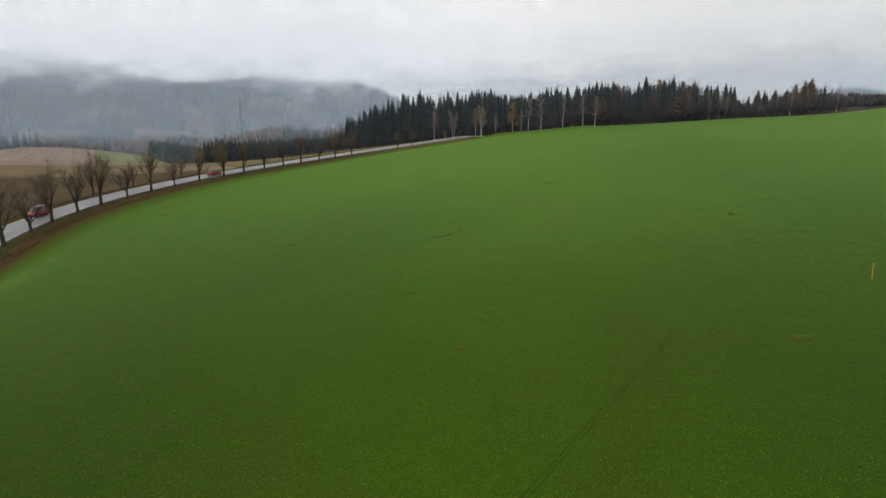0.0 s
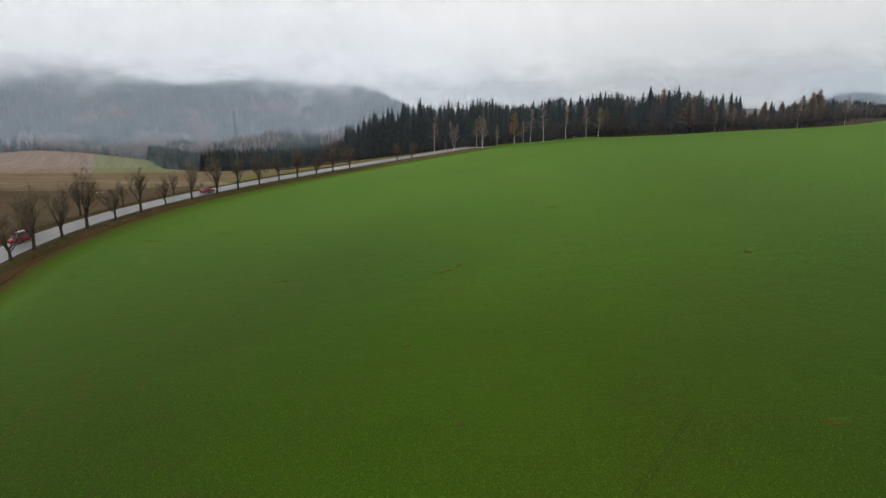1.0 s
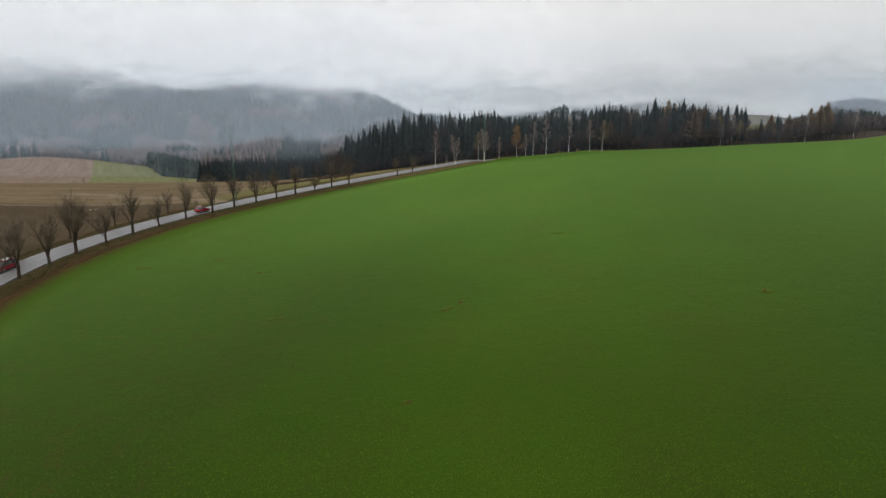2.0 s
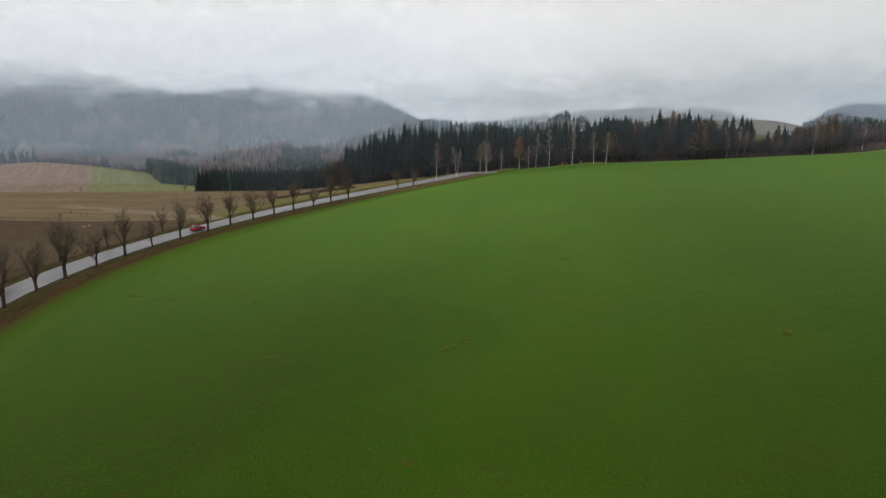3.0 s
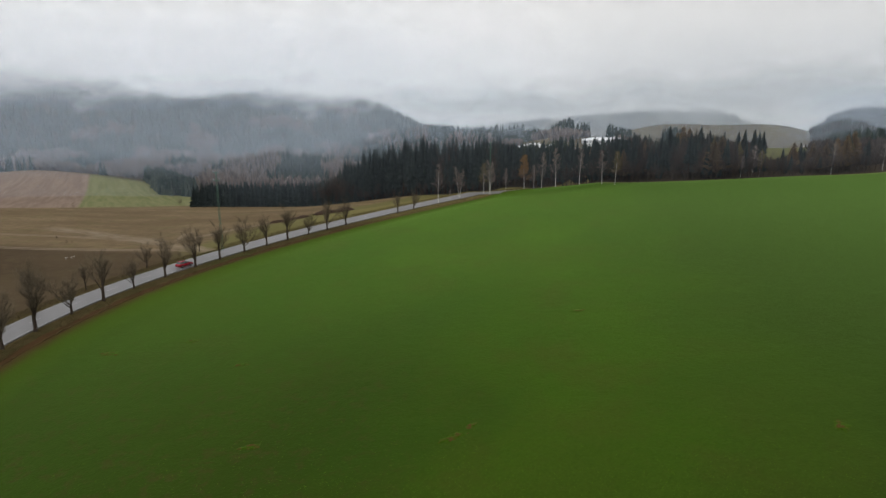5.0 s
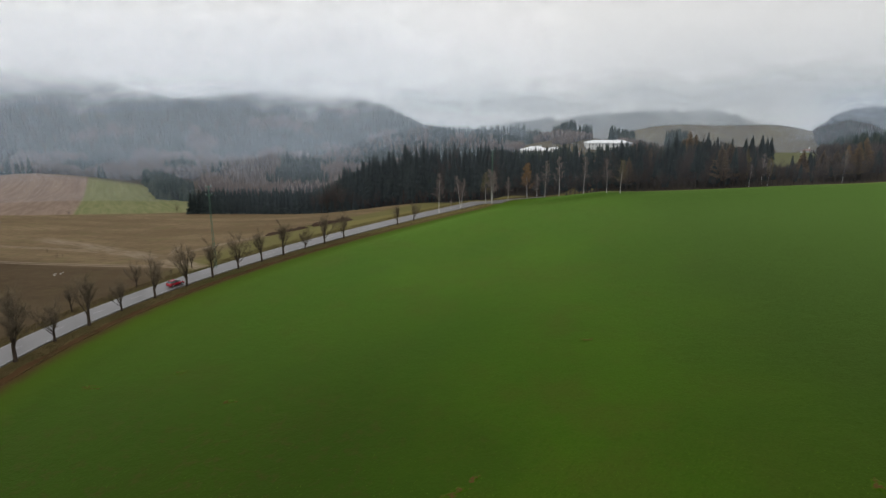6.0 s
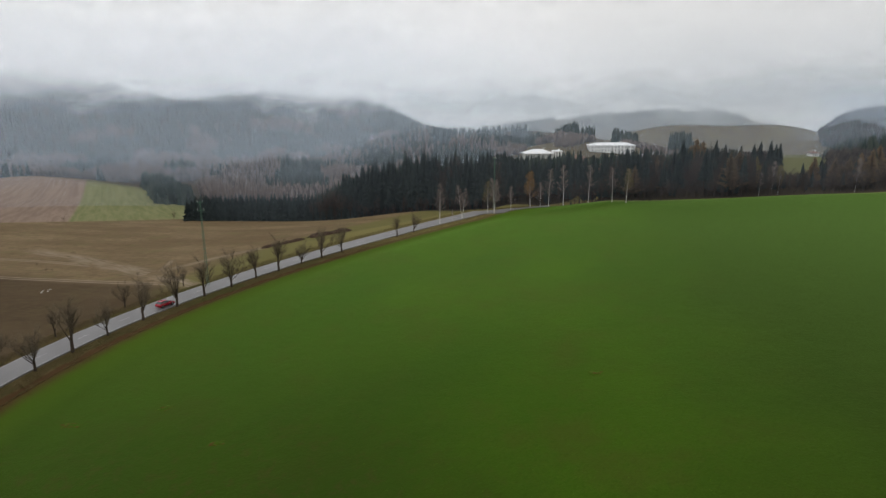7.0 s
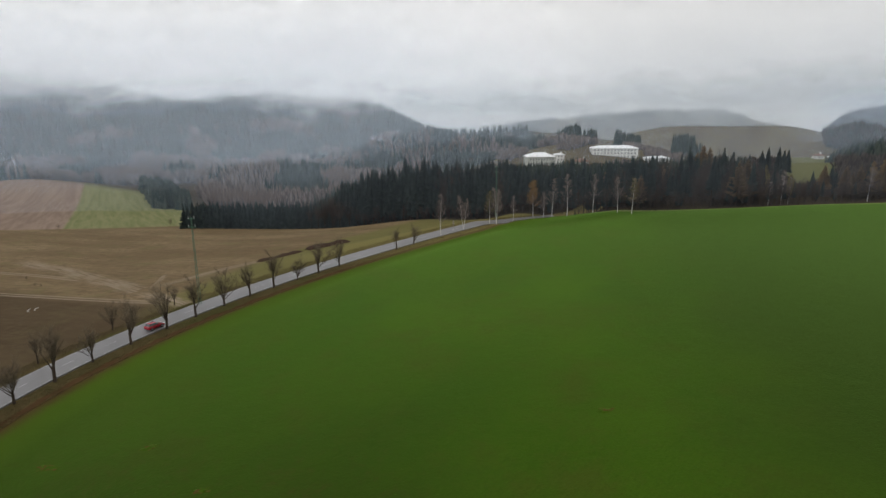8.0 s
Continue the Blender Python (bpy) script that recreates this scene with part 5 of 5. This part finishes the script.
track = tagged(new("dirt_track"), "pale rutted dirt tracks across the brown fallow", "track", kind="structure")
for k, (line, half, twin, strength) in enumerate((
        (((-200, 240), (-165, 227), (-132.5, 215.1), (-115.6, 209.1), (-99.1, 202.2), (-78.3, 193.7), (-70.0, 190.1), (-65.5, 188.6)), 1.9, True, 0.85),
        (((-205, 262), (-175, 252), (-154.7, 244.8), (-135.9, 237.6), (-113.7, 226.1), (-96.6, 213.2), (-84.9, 203.7), (-78, 197.5)), 2.4, True, 0.7),
        (((-165, 267), (-151.5, 257.2), (-133.4, 245.5), (-117.8, 233.0), (-100.1, 218.0), (-87.9, 207.8), (-80, 201.5)), 5.0, False, 0.75),
        (((-86, 204.5), (-81.9, 210.5), (-75.8, 217.2), (-71.8, 224.4), (-66.6, 229.6), (-58.0, 235.3)), 3.4, False, 0.75),
        (((-82.5, 203), (-83.7, 208), (-85.4, 215.9), (-88.3, 227.9)), 1.3, False, 0.6),
        (((-88, 206.5), (-84.3, 203.2), (-76.2, 196.6), (-69.6, 192.2), (-64.4, 188.6)), 3.4, False, 1.0))):
    pts = np.array(line, float)
    at = np.r_[0, np.cumsum(np.hypot(*np.diff(pts, axis=0).T))]
    n, cols = int(at[-1] / 1.2), 9
    run = np.linspace(0, at[-1], n)
    c = np.stack([np.convolve(np.pad(np.interp(run, at, pts[:, q]), 5, mode="edge"), np.ones(11) / 11, "valid") for q in (0, 1)], -1)
    way = np.gradient(c, axis=0)
    way /= np.hypot(way[:, 0], way[:, 1])[:, None]
    across = np.tile(np.linspace(-half, half, cols), n)
    place = np.repeat(c, cols, 0) + across[:, None] * np.repeat(np.stack([way[:, 1], -way[:, 0]], -1), cols, 0)
    rim = np.abs(across) > half * 0.99
    v = np.column_stack([place, height(place[:, 0], place[:, 1]) + np.where(rim, -0.05, 0.05 + 0.012 * k)])
    i = (np.arange(n - 1)[:, None] * cols + np.arange(cols - 1)).ravel()
    me = mesh_of("rut_band", v, np.stack([i, i + 1, i + cols + 1, i + cols], -1), (track_material("packed_soil", half, twin, strength),), True)
    along = np.repeat(run, cols)
    for name, data in (("off", from_road(place[:, 0], place[:, 1])[0]), ("across", across), ("along", along),
                       ("ends", smooth(0, 14, along) * (smooth(0, 5, at[-1] - along) if k not in (0, 5) else 1.0))):
        me.attributes.new(name, "FLOAT", "POINT").data.foreach_set("value", np.ascontiguousarray(data * np.ones(len(place)), np.float32))
    under("rut_band", me, track, "pale packed soil")


def ridge_of_soil(line, wide, tall, seed):
    me = draped("earth_bank", line, wide, SOIL, tall, 0.3, seed)
    r = random.Random(seed)
    n = len(me.vertices) // 5
    for k, v in enumerate(me.vertices):
        if 0 < k // n < 4:
            v.co.z += tall * r.uniform(-0.6, 0.7) * (1.0 if k // n == 2 else 0.5)
        if k % n in (0, n - 1):
            v.co.z -= tall + 0.1
    return tagged(new("earth_bank", me), "long low heap of dark turned soil beside the fallow", "soil heap", "soil heaps by the road")


ridge_of_soil(((-49, 248), (-43, 253.5), (-36, 259.5)), 5.6, 0.95, 3)
ridge_of_soil(((-61.5, 232.5), (-55.5, 240), (-50, 246.5)), 3.2, 0.6, 8)
for k, (x, y, a, b, turn) in enumerate(((-3.5, 68.5, 1.2, 0.6, 10), (1.9, 51.8, 0.9, 0.4, 40), (30.8, 47.2, 1.5, 0.7, 20), (44.7, 88.9, 1.6, 1.1, 70), (1.1, 94, 2.2, 0.8, 30), (3.4, 96.2, 1.2, 0.6, 30),
                                        (-58, 124.8, 2.2, 1.0, 0), (24, 130.3, 1.6, 0.8, 0), (-45.4, 129, 2.2, 0.9, 20), (-24.3, 94.6, 2.0, 0.7, 10), (-15, 39, 1.0, 0.5, 0), (-33, 118, 1.6, 0.8, 15))):
    r, rings, spokes = random.Random(20 + k), 4, 26
    rough = [1 + r.uniform(-0.45, 0.45) for _ in range(spokes)]
    rough = [(rough[i - 1] + 2 * rough[i] + rough[(i + 1) % spokes]) / 4 * (1 + r.uniform(-0.3, 0.3)) for i in range(spokes)]
    ca, sa = math.cos(radians(turn)), math.sin(radians(turn))
    pts = []
    for ring in range(1, rings + 1):
        for i in range(spokes):
            q, ang = ring / rings * rough[i], 6.2832 * i / spokes
            u, w = a * 0.85 * q * math.cos(ang), b * 0.95 * q * math.sin(ang)
            pts.append((x + u * ca - w * sa, y + u * sa + w * ca))
    px, py = np.array([(x, y)] + pts).T
    lift = np.array([0.06] + [0.07 * (1 - ring / rings) + r.uniform(-0.01, 0.02) - (0.05 if ring == rings else 0) for ring in range(1, rings + 1) for _ in range(spokes)])
    v = np.column_stack([px, py, height(px, py) + lift])
    f = [(0, 1 + i, 1 + (i + 1) % spokes) for i in range(spokes)]
    for ring in range(rings - 1):
        for i in range(spokes):
            p, q = 1 + ring * spokes + i, 1 + ring * spokes + (i + 1) % spokes
            f += [(p, p + spokes, q), (q, p + spokes, q + spokes)]
    tagged(new("soil_patch", mesh_of("soil_patch", v, f, (RED_SOIL,), True)), "bare red-brown patch of soil in the green crop", "soil patch", "soil patches in the crop")

DRILL = simple("bare_drill_soil", (0.030, 0.046, 0.008), (0.026, 0.05, 0.005), 1.5, 0.95, 0.1)
drill_row = tagged(new("drill_rows"), "thin bare drill rows running through the green crop", "track", kind="structure")
for k, shift in enumerate((-0.17, 0.17)):
    line = [(8.2 - 12 + shift * 0.77 + 0.637 * d, 34.7 - 14.5 - shift * 0.637 + 0.77 * d) for d in (4, 14, 24, 40)]
    under("row", draped("row", line, 0.07, DRILL, 0.03, 0.9, 60 + k), drill_row, "bare soil line")

YELLOW = simple("yellow_paint", (0.75, 0.48, 0.05), (0.6, 0.38, 0.05), 4.0, 0.6, 0.3)
stake = tagged(new("marker_stake"), "thin yellow marker stake in the green crop", "stake")
stake.matrix_basis = pose(44.5, 58.2, on(44.5, 58.2) - 0.1, 4, -6, 0)
bm = bmesh.new()
rod(bm, (0, 0, 0), (0, 0, 1.7), 0.035, 8, 0.03)
part("shaft", bm, YELLOW, stake)
bm = bmesh.new()
rod(bm, (0, 0, 1.7), (0, 0, 1.8), 0.045, 8, 0.02)
part("cap", bm, YELLOW, stake)

PLASTIC = simple("white_plastic", (0.72, 0.72, 0.68), (0.55, 0.55, 0.5), 2.0, 0.5, 0.3)
for k, (x, y, turn) in enumerate(((-109.7, 195.4, 30), (-108.4, 196.2, 20))):
    hoop = Tubes()
    hoop.limb([Vector((0.55 * math.cos(a), 1.1 * math.sin(a), 0.08)) for a in np.linspace(1.3, 4.7, 12)], [0.05] * 12, 6)
    ob = tagged(new("drain_pipe", hoop.mesh("drain_pipe", PLASTIC)), "curved white plastic drain pipe lying on the fallow", "pipe", "pipes on the fallow")
    ob.matrix_basis = pose(x, y, on(x, y), 0, 0, turn)

BUSH = [bare_tree("bush", 120 + k, 3.0, 0.08, 9, 1.2, TWIG, "leafless brown bush on the fallow", 12, fat=0.012) for k in range(2)]
for k, (x, y, tall) in enumerate(((-127.2, 222.7, 1.6), (-124.5, 221.5, 1.2), (-159, 381, 5.0), (-218, 373, 3.0), (-137, 233, 1.4), (-72, 184.5, 2.2), (-66, 203, 1.6))):
    plant(BUSH[k % 2], x, y, tall / 3.0, 50 * k, group="bushes on the open land")

for x, y, tall in ((46, 281, 6), (50, 284, 7), (56, 289, 8), (42, 280, 5), (52, 287, 9), (62, 276.5, 5), (66, 279, 7), (58, 292, 9), (71, 284, 7)):
    plant(rng.choice(BROAD), x, y, tall / 12, rng.uniform(0, 360), group="bushes at the wood's foot", label="low leafless brown thicket at the foot of the wood")

# ---- blades of the crop on the lower field, dry grass on the verge ----
def tufts(name, x, y, tall, wide, material, label):
    n = len(x)
    z = height(x, y)
    v, f = [], []
    for k in range(3):
        a = nrng.uniform(0, 6.28, n)
        t, w = tall * nrng.uniform(0.6, 1.3, n), wide * nrng.uniform(0.6, 1.3, n)
        lean = t * nrng.uniform(0.6, 1.8, n)
        c, s = np.cos(a), np.sin(a)
        v.append(np.stack([np.stack([x - s * w, y + c * w, z - 0.01], -1), np.stack([x + s * w, y - c * w, z - 0.01], -1), np.stack([x + c * lean, y + s * lean, z + t], -1)], 1))
    v = np.stack(v, 1).reshape(-1, 3)
    return tagged(new(name, mesh_of(name, v, np.arange(len(v)).reshape(-1, 3), (material,))), label, "grass", kind="stuff")


count = 130000
side, depth = nrng.normal(0, 27, count), 40 + nrng.normal(0, 20, count)
rows_a, rows_b = math.sin(0.69), math.cos(0.69)
across = side * rows_b - depth * rows_a
along = side * rows_a + depth * rows_b
across = np.round(across / 0.36) * 0.36 + nrng.normal(0, 0.13, count)
gx, gy = across * rows_b + along * rows_a, -across * rows_a + along * rows_b
sown = from_road(gx, gy)[0] > 9
gx, gy = gx[sown], gy[sown]
tufts("crop_tufts", gx, gy, 0.07, 0.028, BLADES, "young green blades of the winter crop in drilled rows")
i = nrng.integers(100, len(CURVE) - 60, 60000)
d = np.where(nrng.uniform(size=60000) < 0.55, nrng.uniform(-0.3, 4.6, 60000), nrng.uniform(-12.0, -7.8, 60000))
p = CURVE[i] + d[:, None] * np.stack([ALONG[i, 1], -ALONG[i, 0]], -1) + nrng.uniform(-0.5, 0.5, (60000, 1)) * ALONG[i]
tufts("verge_grass", p[:, 0], p[:, 1], 0.13, 0.04, DRY, "dry brown and green grass on the road's verge")
